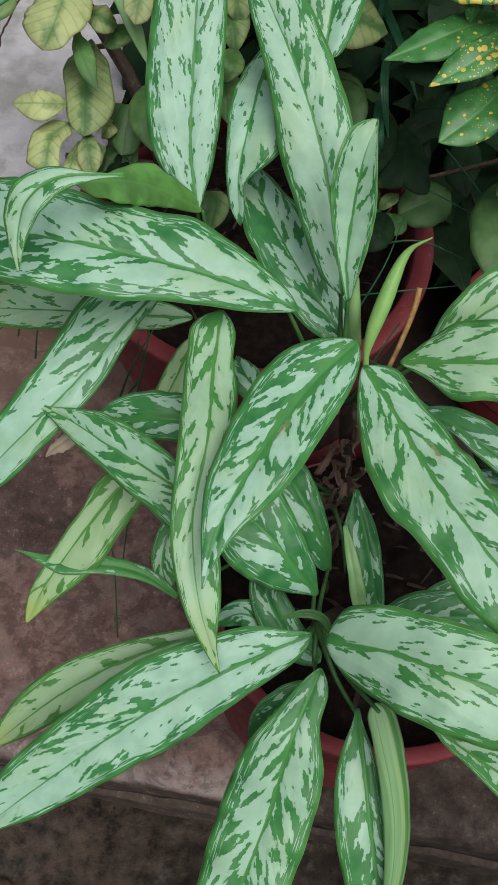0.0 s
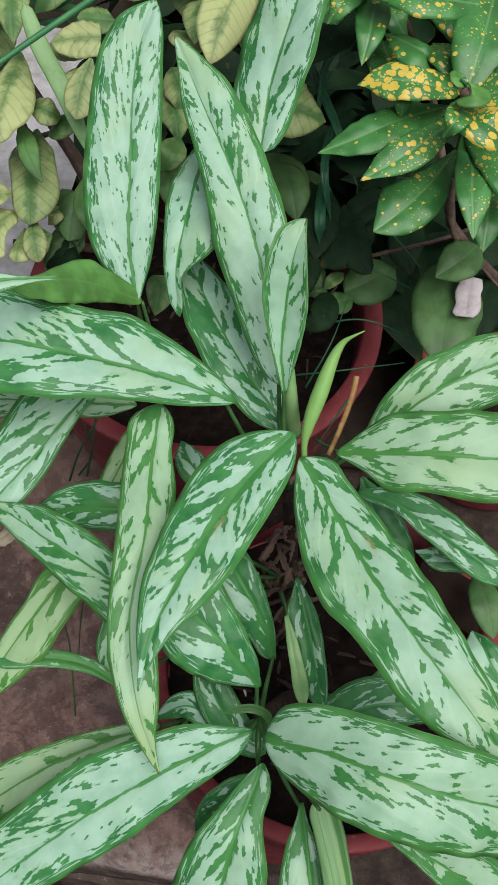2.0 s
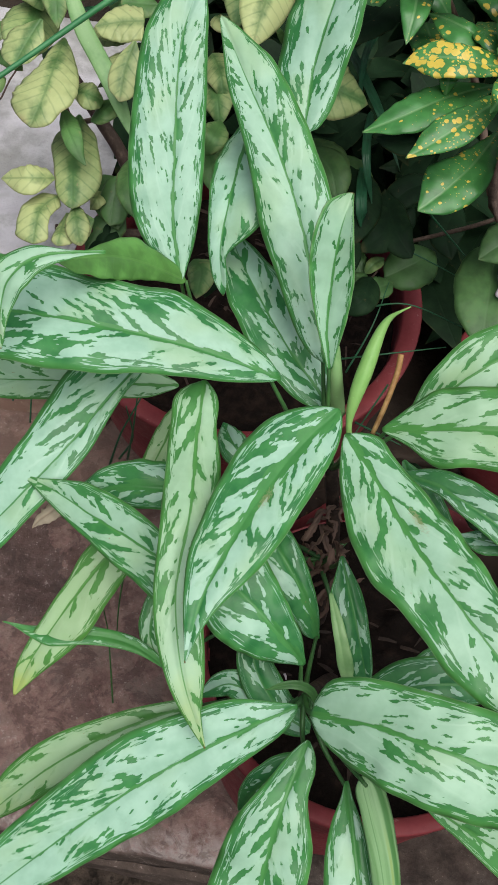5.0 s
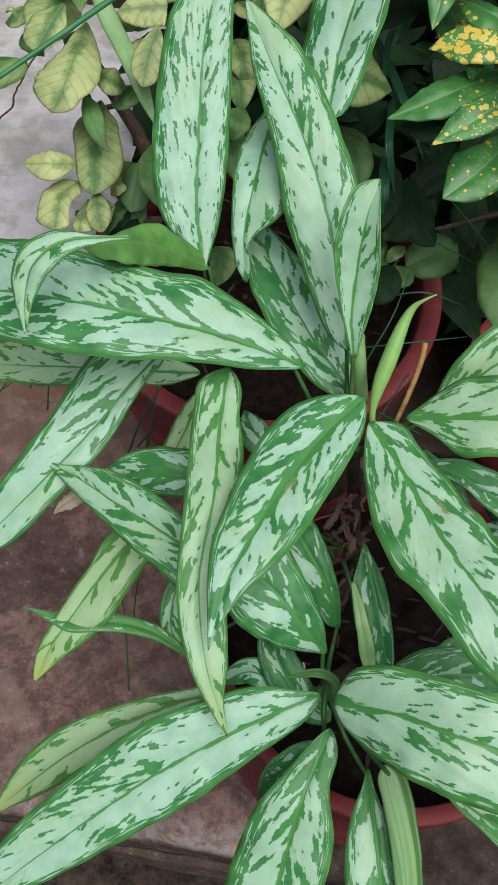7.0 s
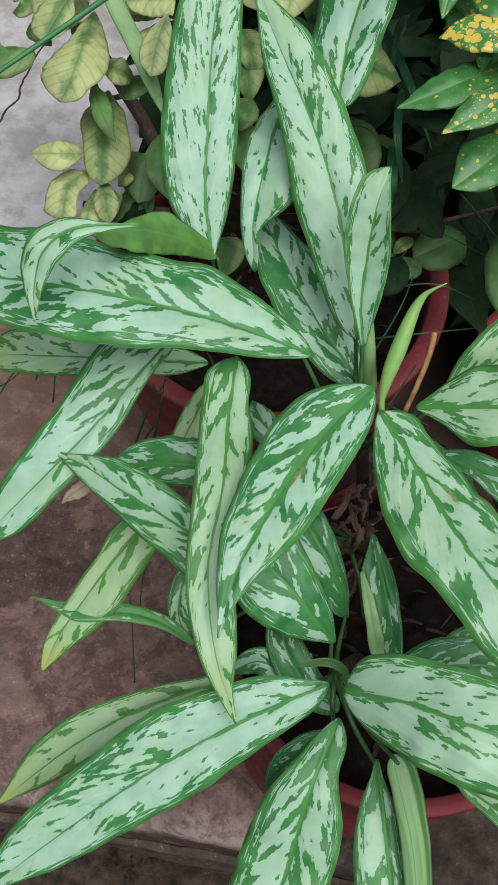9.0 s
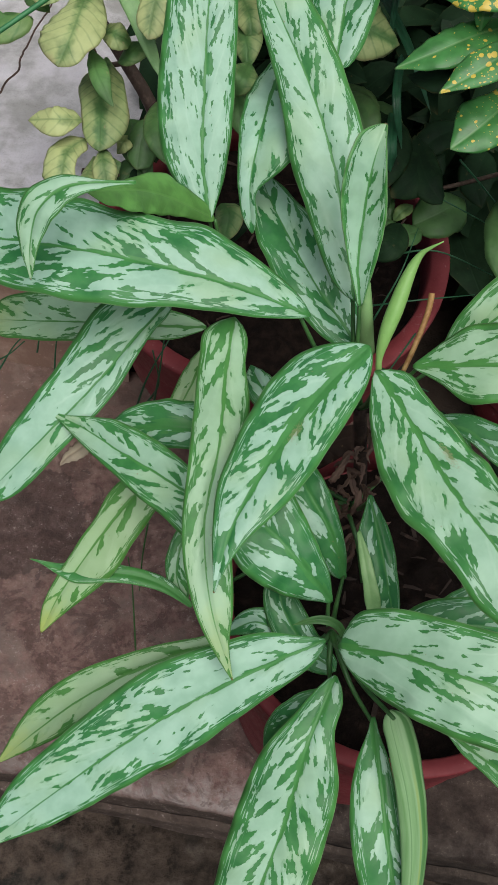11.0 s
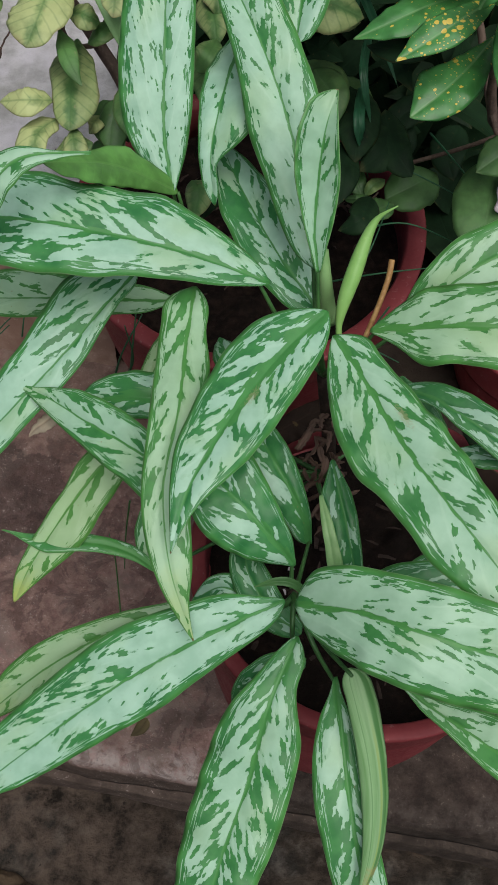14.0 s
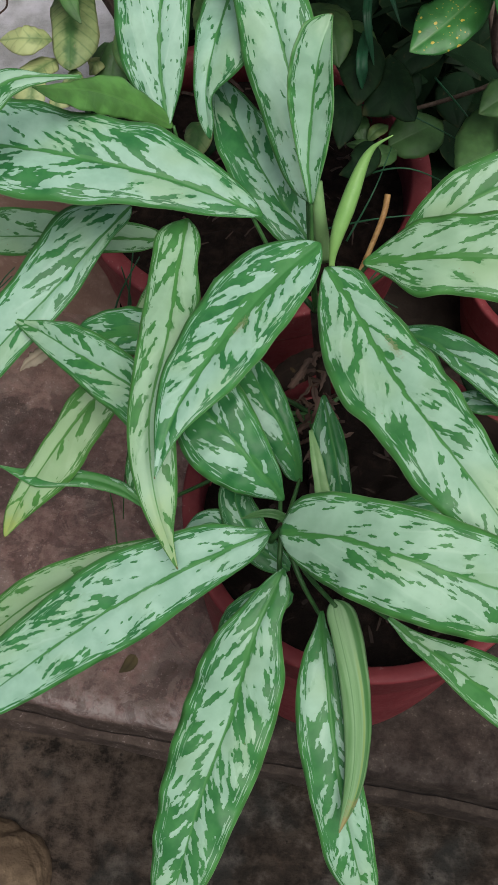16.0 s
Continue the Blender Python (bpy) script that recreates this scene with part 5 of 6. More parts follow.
blade(shrub, [(0.0912, 0.5612, 0.522), (0.1067, 0.5213, 0.5279), (0.113, 0.5038, 0.5129)], 0.0163, 0.0163, age=0.6, shape='oval', fold=0.2, ripple=0.035, bank=13.9, rows=22, mat=SHRUB)
blade(shrub, [(0.0076, 0.4579, 0.4348), (0.0292, 0.43, 0.4425), (0.0375, 0.4151, 0.428)], 0.0195, 0.0195, age=0.0, shape='lance', fold=0.2, ripple=0.035, bank=-11.3, rows=22, mat=SHADED)
blade(shrub, [(-0.0015, 0.3959, 0.4149), (0.0257, 0.3809, 0.4246), (0.0411, 0.3839, 0.413)], 0.0207, 0.0207, age=0.0, shape='obovate', fold=0.2, ripple=0.035, bank=-5.7, rows=22, mat=SHADED)
blade(shrub, [(0.0968, 0.4917, 0.4908), (0.1121, 0.4399, 0.4947), (0.1191, 0.4141, 0.4785)], 0.0148, 0.0148, age=0.2, shape='obovate', fold=0.2, ripple=0.035, bank=-3.8, rows=22, mat=SHRUB)
blade(shrub, [(0.1363, 0.3779, 0.4323), (0.1304, 0.3465, 0.4394), (0.1285, 0.3315, 0.4249)], 0.0139, 0.0139, age=0.1, shape='oval', fold=0.2, ripple=0.035, bank=-10.1, rows=22, mat=SHADED)
blade(shrub, [(0.1113, 0.3637, 0.4401), (0.1228, 0.3422, 0.4489), (0.122, 0.3215, 0.4335)], 0.0136, 0.0136, age=0.35, shape='oval', fold=0.2, ripple=0.035, bank=-2.7, rows=22, mat=SHRUB)
blade(shrub, [(0.1559, 0.549, 0.4796), (0.1504, 0.5048, 0.4848), (0.1347, 0.4725, 0.4675)], 0.0169, 0.0169, age=0.2, shape='obovate', fold=0.2, ripple=0.035, bank=10.0, rows=22, mat=SHRUB)
blade(shrub, [(0.2006, 0.4869, 0.5305), (0.2089, 0.4877, 0.5428), (0.2457, 0.5015, 0.5328)], 0.0169, 0.0169, age=0.5, shape='lance', fold=0.2, ripple=0.035, bank=-15.7, rows=22, mat=SHRUB)
blade(shrub, [(0.2011, 0.7012, 0.5645), (0.2223, 0.657, 0.5696), (0.2381, 0.6366, 0.5542)], 0.0204, 0.0204, age=0.1, shape='oval', fold=0.2, ripple=0.035, bank=0.1, rows=22, mat=SHADED)
blade(shrub, [(0.2402, 0.503, 0.4622), (0.2582, 0.4469, 0.4655), (0.2611, 0.4095, 0.4474)], 0.0242, 0.0242, age=0.2, shape='lance', fold=0.2, ripple=0.035, bank=1.6, rows=22, mat=SHADED)
blade(shrub, [(0.296, 0.4818, 0.4487), (0.2865, 0.429, 0.4525), (0.2665, 0.4107, 0.4375)], 0.0214, 0.0214, age=0.2, shape='oval', fold=0.2, ripple=0.035, bank=-5.1, rows=22, mat=SHADED)
blade(shrub, [(0.2385, 0.4431, 0.4426), (0.2522, 0.3958, 0.4473), (0.2515, 0.3682, 0.4307)], 0.0172, 0.0172, age=0.2, shape='lance', fold=0.2, ripple=0.035, bank=0.8, rows=22, mat=SHADED)
blade(shrub, [(0.3176, 0.4135, 0.4379), (0.297, 0.4309, 0.4528), (0.2827, 0.49, 0.45)], 0.0186, 0.0186, age=0.2, shape='oval', fold=0.2, ripple=0.035, bank=-0.5, rows=22, mat=SHADED)
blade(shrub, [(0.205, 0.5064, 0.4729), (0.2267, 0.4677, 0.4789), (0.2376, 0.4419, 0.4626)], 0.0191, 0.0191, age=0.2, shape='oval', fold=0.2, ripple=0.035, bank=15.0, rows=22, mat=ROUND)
blade(shrub, [(0.2813, 0.3934, 0.4246), (0.2747, 0.3545, 0.4306), (0.2556, 0.3493, 0.4176)], 0.0146, 0.0146, age=0.2, shape='lance', fold=0.2, ripple=0.035, bank=-4.7, rows=22, mat=SHADED)
blade(shrub, [(-0.0694, 0.648, 0.5155), (-0.0408, 0.6287, 0.5246), (-0.0233, 0.6447, 0.515)], 0.0106, 0.0106, age=0.1, shape='oval', fold=0.2, ripple=0.035, bank=-15.9, rows=22, mat=ROUND)
blade(shrub, [(-0.0219, 0.6065, 0.5292), (-0.0021, 0.594, 0.5394), (0.0111, 0.6018, 0.5285)], 0.0124, 0.0124, age=0.1, shape='oval', fold=0.2, ripple=0.035, bank=5.6, rows=22, mat=ROUND)
blade(shrub, [(0.0139, 0.533, 0.5479), (0.0013, 0.5202, 0.5581), (-0.0162, 0.5216, 0.5461)], 0.0152, 0.0152, age=0.6, shape='oval', fold=0.2, ripple=0.035, bank=-4.4, rows=22, mat=SHRUB)
blade(shrub, [(-0.0795, 0.5491, 0.4999), (-0.0582, 0.5395, 0.5105), (-0.0465, 0.5446, 0.4992)], 0.0131, 0.0131, age=0.2, shape='obovate', fold=0.2, ripple=0.035, bank=3.2, rows=22, mat=ROUND)
blade(shrub, [(0.0384, 0.4996, 0.5866), (0.0274, 0.4977, 0.5856), (0.0164, 0.4955, 0.5843), (0.0057, 0.4923, 0.5825), (-0.0048, 0.4890, 0.5805)], (1.2, 17.2, 17.7, 18.7, 19.1, 18.6, 16.1, 13.1, 9.3, 0.5), (1.2, 15.1, 16.5, 19.0, 20.2, 18.0, 14.3, 9.9, 4.4, 0.5), age=0.85, fold=0.2, ripple=0.03, mat=SHRUB)
blade(shrub, [(0.0409, 0.4515, 0.5990), (0.0382, 0.4404, 0.5918), (0.0362, 0.4293, 0.5846), (0.0361, 0.4180, 0.5772), (0.0364, 0.4068, 0.5698)], (1.2, 3.5, 7.1, 9.8, 12.4, 13.2, 12.7, 11.7, 9.1, 0.5), (1.2, 2.8, 5.3, 9.0, 12.1, 13.8, 13.3, 10.8, 5.1, 0.5), age=0.8, fold=0.2, ripple=0.03, mat=SHRUB)
blade(shrub, [(0.0464, 0.5203, 0.5903), (0.0380, 0.5195, 0.5899), (0.0295, 0.5188, 0.5896), (0.0210, 0.5184, 0.5895), (0.0125, 0.5180, 0.5894)], (1.2, 5.0, 11.0, 12.2, 13.7, 13.9, 12.3, 9.6, 5.1, 0.5), (1.2, 3.5, 7.3, 12.9, 14.2, 14.7, 13.8, 11.4, 7.9, 0.5), age=0.3, fold=0.2, ripple=0.03, mat=SHRUB)
blade(shrub, [(0.0333, 0.4313, 0.4702), (0.0278, 0.4209, 0.4635), (0.0245, 0.4100, 0.4563), (0.0247, 0.3986, 0.4489), (0.0254, 0.3873, 0.4414)], (1.2, 4.2, 9.1, 12.5, 15.7, 16.8, 16.2, 14.5, 12.0, 0.5), (1.2, 3.6, 7.4, 13.2, 14.6, 13.8, 12.4, 10.3, 5.8, 0.5), age=0.0, fold=0.2, ripple=0.02, mat=ROUND)
blade(shrub, [(0.0346, 0.4128, 0.4374), (0.0233, 0.4051, 0.4325), (0.0141, 0.3956, 0.4265), (0.0083, 0.3844, 0.4192), (0.0031, 0.3730, 0.4118)], (1.2, 6.9, 16.0, 18.4, 20.2, 20.3, 19.1, 16.7, 10.5, 0.5), (1.2, 3.2, 6.4, 11.2, 14.5, 15.0, 12.8, 9.0, 4.0, 0.5), age=0.0, fold=0.2, ripple=0.02, mat=ROUND)
blade(shrub, [(0.0115, 0.3836, 0.4496), (0.0017, 0.3813, 0.4483), (-0.0074, 0.3777, 0.4461), (-0.0156, 0.3725, 0.4428), (-0.0235, 0.3671, 0.4394)], (1.2, 6.5, 14.9, 15.9, 16.6, 16.1, 13.8, 9.1, 4.0, 0.5), (1.2, 3.0, 5.9, 10.3, 12.3, 10.3, 6.8, 4.0, 1.7, 0.5), age=0.6, fold=0.2, ripple=0.02, mat=SHRUB)
croton = thing("croton_plant", (0.42, 0.56, 0.0), "croton with glossy green leaves splashed with yellow dots", "foliage plant")
blade(croton, [(0.3462, 0.4435, 0.6164), (0.3204, 0.4248, 0.6185), (0.2972, 0.4027, 0.6217), (0.2713, 0.3850, 0.6153), (0.2432, 0.3746, 0.6035)], (1.2, 4.7, 10.3, 16.1, 19.5, 20.9, 19.0, 13.3, 5.7, 0.5), (1.2, 3.9, 8.3, 13.0, 16.5, 17.3, 16.2, 12.4, 5.5, 0.5), green=0.12, bank=10, ripple=0.05, rows=26, mat=CROTON)
blade(croton, [(0.3502, 0.4114, 0.6306), (0.3347, 0.3889, 0.6338), (0.3190, 0.3663, 0.6356), (0.2997, 0.3485, 0.6282), (0.2779, 0.3358, 0.6169)], (1.2, 2.9, 5.7, 9.8, 13.3, 15.9, 13.8, 8.4, 3.7, 0.5), (1.2, 3.8, 8.0, 9.6, 11.9, 14.1, 15.7, 12.2, 5.6, 0.5), green=0.62, ripple=0.05, rows=26, mat=CROTON)
blade(croton, [(0.3493, 0.4283, 0.6442), (0.3295, 0.4186, 0.6500), (0.3080, 0.4136, 0.6546), (0.2858, 0.4163, 0.6505), (0.2648, 0.4157, 0.6417)], (1.2, 4.1, 8.8, 10.8, 14.4, 17.7, 18.2, 13.8, 4.5, 0.5), (1.2, 5.7, 12.8, 15.2, 14.8, 14.8, 16.3, 12.8, 6.0, 0.5), green=1.0, ripple=0.05, rows=26, mat=CROTON)
blade(croton, [(0.3486, 0.4564, 0.6344), (0.3305, 0.4579, 0.6434), (0.3122, 0.4581, 0.6522), (0.2959, 0.4699, 0.6508), (0.2816, 0.4834, 0.6451)], (1.2, 4.7, 10.3, 14.0, 17.2, 19.1, 14.9, 9.1, 3.8, 0.5), (1.2, 2.2, 3.7, 6.0, 8.0, 8.0, 7.6, 6.0, 3.1, 0.5), green=0.12, ripple=0.05, rows=26, mat=CROTON)
blade(croton, [(0.3584, 0.4232, 0.5905), (0.3470, 0.3966, 0.5910), (0.3344, 0.3705, 0.5906), (0.3175, 0.3482, 0.5831), (0.2975, 0.3304, 0.5722)], (1.2, 3.3, 6.6, 11.6, 17.3, 22.2, 22.2, 19.0, 11.6, 0.5), (1.2, 2.7, 5.2, 8.9, 13.6, 18.4, 25.4, 21.1, 10.1, 0.5), green=0.3, ripple=0.05, rows=26, mat=CROTON)
blade(croton, [(0.3632, 0.4283, 0.6233), (0.3651, 0.3989, 0.6174), (0.3639, 0.3681, 0.6198), (0.3654, 0.3378, 0.6152), (0.3712, 0.3121, 0.5991)], (1.2, 8.4, 11.4, 16.0, 18.4, 18.4, 16.6, 12.1, 5.9, 0.5), (1.2, 4.0, 8.4, 12.1, 13.7, 14.5, 13.3, 9.4, 4.6, 0.5), green=0.25, ripple=0.05, rows=26, mat=CROTON)
blade(croton, [(0.3492, 0.4158, 0.6559), (0.3557, 0.454, 0.6762), (0.3681, 0.5384, 0.6754)], 0.0261, 0.0261, green=0.28, shape='lance', ripple=0.05, rows=26, mat=CROTON)
blade(croton, [(0.346, 0.3896, 0.6619), (0.3591, 0.3577, 0.671), (0.3868, 0.3592, 0.6571)], 0.0213, 0.0213, green=1.25, shape='lance', ripple=0.05, rows=26, mat=CROTON)
blade(croton, [(0.3383, 0.374, 0.6746), (0.3447, 0.364, 0.6872), (0.3597, 0.3867, 0.6767)], 0.0110, 0.0110, green=0.3, shape='lance', ripple=0.05, rows=26, mat=UNDER)
blade(croton, [(0.3465, 0.3841, 0.6661), (0.3352, 0.3485, 0.6746), (0.33, 0.3463, 0.6601)], 0.0110, 0.0110, green=0.45, shape='lance', ripple=0.05, rows=26, mat=CROTON)
blade(croton, [(0.3546, 0.4507, 0.6412), (0.3367, 0.4513, 0.6555), (0.3223, 0.4807, 0.646)], 0.0177, 0.0177, green=0.85, shape='lance', ripple=0.05, rows=26, mat=CROTON)
blade(croton, [(0.3384, 0.3862, 0.6766), (0.3329, 0.3762, 0.6892), (0.3325, 0.4008, 0.6789)], 0.0060, 0.0060, green=0.12, shape='lance', ripple=0.05, rows=26, mat=UNDER)
blade(croton, [(0.2701, 0.5318, 0.6541), (0.2686, 0.4678, 0.6581), (0.2664, 0.4433, 0.6401)], 0.0151, 0.0151, green=0.12, shape='lance', ripple=0.05, rows=26, mat=CROTON)
blade(croton, [(0.2812, 0.5661, 0.6342), (0.2893, 0.5187, 0.6409), (0.3045, 0.5108, 0.6254)], 0.0165, 0.0165, green=0.15, shape='lance', ripple=0.05, rows=26, mat=CROTON)
blade(croton, [(0.2528, 0.539, 0.6653), (0.2432, 0.48, 0.6702), (0.2334, 0.4691, 0.6543)], 0.0156, 0.0156, green=0.5, shape='lance', ripple=0.05, rows=26, mat=CROTON)
blade(croton, [(0.2687, 0.5093, 0.6859), (0.2692, 0.4713, 0.6941), (0.2786, 0.4707, 0.6798)], 0.0119, 0.0119, green=0.12, shape='lance', ripple=0.05, rows=26, mat=UNDER)
blade(croton, [(0.2656, 0.5038, 0.68), (0.3024, 0.474, 0.6895), (0.3575, 0.4917, 0.6781)], 0.0207, 0.0207, green=0.5, shape='lance', ripple=0.05, rows=26, mat=CROTON)
blade(croton, [(0.3515, 0.6138, 0.6114), (0.3507, 0.5596, 0.617), (0.357, 0.5448, 0.6004)], 0.0211, 0.0211, green=0.12, shape='lance', ripple=0.05, rows=26, mat=SHADED)
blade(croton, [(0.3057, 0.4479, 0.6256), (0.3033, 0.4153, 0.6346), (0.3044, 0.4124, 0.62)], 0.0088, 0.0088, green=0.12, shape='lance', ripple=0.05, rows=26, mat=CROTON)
blade(croton, [(0.3056, 0.4058, 0.5885), (0.2863, 0.3789, 0.5985), (0.2545, 0.3926, 0.5865)], 0.0135, 0.0135, green=0.12, shape='lance', ripple=0.05, rows=26, mat=SHADED)
blade(croton, [(0.2656, 0.577, 0.6055), (0.2348, 0.5144, 0.6098), (0.2039, 0.4944, 0.5925)], 0.0195, 0.0195, green=0.12, shape='lance', ripple=0.05, rows=26, mat=SHADED)
blade(croton, [(0.2485, 0.5989, 0.609), (0.2292, 0.5407, 0.614), (0.2249, 0.5089, 0.5948)], 0.0172, 0.0172, green=0.3, shape='lance', ripple=0.05, rows=26, mat=CROTON)
blade(croton, [(0.3545, 0.4109, 0.6501), (0.3811, 0.4122, 0.6645), (0.4164, 0.4533, 0.6568)], 0.0224, 0.0224, green=0.6, shape='lance', ripple=0.05, rows=26, mat=CROTON)
blade(croton, [(0.3671, 0.4288, 0.6226), (0.3927, 0.3618, 0.6261), (0.4116, 0.3298, 0.6069)], 0.0236, 0.0236, green=0.4, shape='lance', ripple=0.05, rows=26, mat=CROTON)
blade(croton, [(0.3181, 0.5266, 0.6381), (0.3236, 0.5366, 0.6538), (0.3384, 0.6007, 0.6498)], 0.0213, 0.0213, green=0.3, shape='lance', ripple=0.05, rows=26, mat=CROTON)
blade(croton, [(0.349, 0.521, 0.6675), (0.3623, 0.5515, 0.6866), (0.3788, 0.6246, 0.6839)], 0.0230, 0.0230, green=0.4, shape='lance', ripple=0.05, rows=26, mat=CROTON)
blade(croton, [(0.2908, 0.5624, 0.664), (0.2768, 0.5744, 0.68), (0.2687, 0.6446, 0.677)], 0.0201, 0.0201, green=0.4, shape='lance', ripple=0.05, rows=26, mat=CROTON)
tube(croton, [(0.3442, 0.3988, 0.6634), (0.3628, 0.4434, 0.6046), (0.3757, 0.4441, 0.5035), (0.4041, 0.4222, 0.4798), (0.4732, 0.4709, 0.3862)], 0.0035, 0.006, BARK, 'branch')
tube(croton, [(0.3757, 0.4441, 0.5035), (0.3878, 0.4232, 0.4901), (0.4156, 0.4053, 0.4771)], 0.003, 0.003, BARK, 'twig')
tube(croton, [(0.2686, 0.5134, 0.6714), (0.2928, 0.5347, 0.6393), (0.3452, 0.543, 0.5495), (0.3801, 0.4634, 0.4863)], 0.003, 0.0045, BARK, 'branch')
tube(croton, [(0.3641, 0.5374, 0.6803), (0.3637, 0.5208, 0.6169), (0.3674, 0.4659, 0.5879)], 0.003, 0.004, BARK, 'branch')
blade(croton, [(0.3656, 0.5224, 0.6273), (0.3465, 0.5276, 0.6423), (0.3278, 0.5692, 0.6347)], 0.0237, 0.0237, green=0.45, shape='lance', ripple=0.05, rows=26, mat=CROTON)
blade(croton, [(0.2857, 0.5423, 0.6), (0.2971, 0.4941, 0.6066), (0.3209, 0.4887, 0.5916)], 0.0205, 0.0205, green=0.2, shape='lance', ripple=0.05, rows=26, mat=CROTON)
blade(croton, [(0.3943, 0.4154, 0.5799), (0.3875, 0.3598, 0.5853), (0.3884, 0.3333, 0.5669)], 0.0201, 0.0201, green=0.3, shape='lance', ripple=0.05, rows=26, mat=CROTON)
blade(croton, [(0.2234, 0.631, 0.6141), (0.2133, 0.5655, 0.6179), (0.2132, 0.5409, 0.5998)], 0.0187, 0.0187, green=0.15, shape='lance', ripple=0.05, rows=26, mat=CROTON)
rounded = thing("round_leaved_plant", (0.33, 0.50, 0.28), "low plant with matt rounded green leaves", "foliage plant")
blade(rounded, [(0.2976, 0.4237, 0.394), (0.3201, 0.4352, 0.4039), (0.3467, 0.4654, 0.4006)], 0.0268, 0.0268, age=0, shape='oval', rows=20, mat=ROUND)
blade(rounded, [(0.2759, 0.4023, 0.3956), (0.291, 0.4003, 0.4034), (0.3068, 0.4161, 0.3978)], 0.0131, 0.0131, age=0, shape='oval', rows=20, mat=ROUND)
blade(rounded, [(0.2766, 0.4127, 0.4074), (0.2828, 0.4175, 0.4163), (0.2938, 0.4348, 0.4109)], 0.0074, 0.0074, age=0.7, shape='oval', rows=20, mat=ROUND)
blade(rounded, [(0.2738, 0.4141, 0.4026), (0.266, 0.4251, 0.4124), (0.2592, 0.4524, 0.4086)], 0.0109, 0.0109, age=0.15, shape='oval', rows=20, mat=ROUND)
blade(rounded, [(0.2792, 0.4171, 0.403), (0.2697, 0.4043, 0.4091), (0.2559, 0.4094, 0.4018)], 0.0057, 0.0057, age=0.4, shape='oval', rows=20, mat=ROUND)
blade(rounded, [(0.3943, 0.4272, 0.4603), (0.3875, 0.3596, 0.4577), (0.3855, 0.3101, 0.4418)], 0.0349, 0.0349, age=0.1, shape='oval', rows=20, mat=ROUND)
blade(rounded, [(0.4053, 0.4126, 0.4985), (0.3857, 0.3836, 0.502), (0.368, 0.3704, 0.4918)], 0.0195, 0.0195, age=0.15, shape='oval', rows=20, mat=ROUND)
blade(rounded, [(0.4511, 0.1563, 0.3465), (0.4593, 0.126, 0.3498), (0.4688, 0.1005, 0.3377)], 0.0151, 0.0151, age=0, shape='oval', rows=20, mat=ROUND)
blade(rounded, [(0.3344, 0.5308, 0.4362), (0.3056, 0.5032, 0.44), (0.2862, 0.4782, 0.4279)], 0.0175, 0.0175, age=0.1, shape='oval', rows=20, mat=SHADED)
blade(rounded, [(0.3181, 0.472, 0.4168), (0.3036, 0.4834, 0.4267), (0.2779, 0.5144, 0.4235)], 0.0176, 0.0176, age=0.1, shape='oval', rows=20, mat=SHADED)
blade(rounded, [(0.3638, 0.2284, 0.3478), (0.3527, 0.2139, 0.3536), (0.3457, 0.1917, 0.342)], 0.0212, 0.0212, age=0.0, shape='oval', rows=20, mat=SHADED)
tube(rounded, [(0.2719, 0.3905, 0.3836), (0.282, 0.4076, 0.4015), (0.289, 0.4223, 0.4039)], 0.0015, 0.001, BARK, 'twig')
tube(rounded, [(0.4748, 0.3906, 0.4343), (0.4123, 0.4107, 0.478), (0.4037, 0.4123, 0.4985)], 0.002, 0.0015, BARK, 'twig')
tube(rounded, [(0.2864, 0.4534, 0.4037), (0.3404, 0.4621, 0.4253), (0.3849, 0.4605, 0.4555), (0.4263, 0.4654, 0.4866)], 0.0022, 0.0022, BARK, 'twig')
blade(rounded, [(0.4454, 0.4532, 0.4239), (0.433, 0.4178, 0.4264), (0.4319, 0.372, 0.4111)], 0.0225, 0.0225, age=0.05, shape='oval', rows=20, mat=SHADED)
blade(rounded, [(0.3636, 0.5255, 0.4151), (0.3533, 0.4804, 0.4161), (0.3631, 0.454, 0.4038)], 0.0201, 0.0201, age=0.0, shape='oval', rows=20, mat=SHADED)
blade(rounded, [(0.2544, 0.5098, 0.4228), (0.274, 0.4847, 0.4269), (0.2842, 0.4585, 0.4146)], 0.0176, 0.0176, age=0.0, shape='oval', rows=20, mat=SHADED)
grass = tagged(thing("grass_blades", (0.25, 0.35, 0.2), "thin dark green grass blades and straps among the pots", "grass"), kind="stuff")
blade(grass, [(0.2041, 0.6309, 0.5331), (0.2374, 0.5464, 0.5399), (0.2618, 0.4846, 0.5403), (0.2893, 0.4534, 0.505)], 0.0049, 0.0049, shape='strap', rows=18, mat=STRAP)
blade(grass, [(0.2581, 0.5265, 0.4558), (0.2591, 0.4266, 0.4805), (0.2783, 0.4623, 0.3849)], 0.0057, 0.0057, shape='strap', rows=18, mat=STRAP)
blade(grass, [(0.2593, 0.6673, 0.5186), (0.2401, 0.5571, 0.5518), (0.2414, 0.491, 0.5312)], 0.0039, 0.0039, shape='strap', rows=18, mat=STRAP)
blade(grass, [(0.2554, 0.5434, 0.499), (0.2555, 0.4668, 0.5071), (0.2709, 0.447, 0.4634)], 0.0044, 0.0044, shape='strap', rows=18, mat=STRAP)
tube(grass, [(0.2716, 0.3691, 0.4005), (0.3191, 0.3731, 0.4163), (0.3787, 0.3695, 0.4006)], 0.0011, 0.0005, STRAP, 'blade')
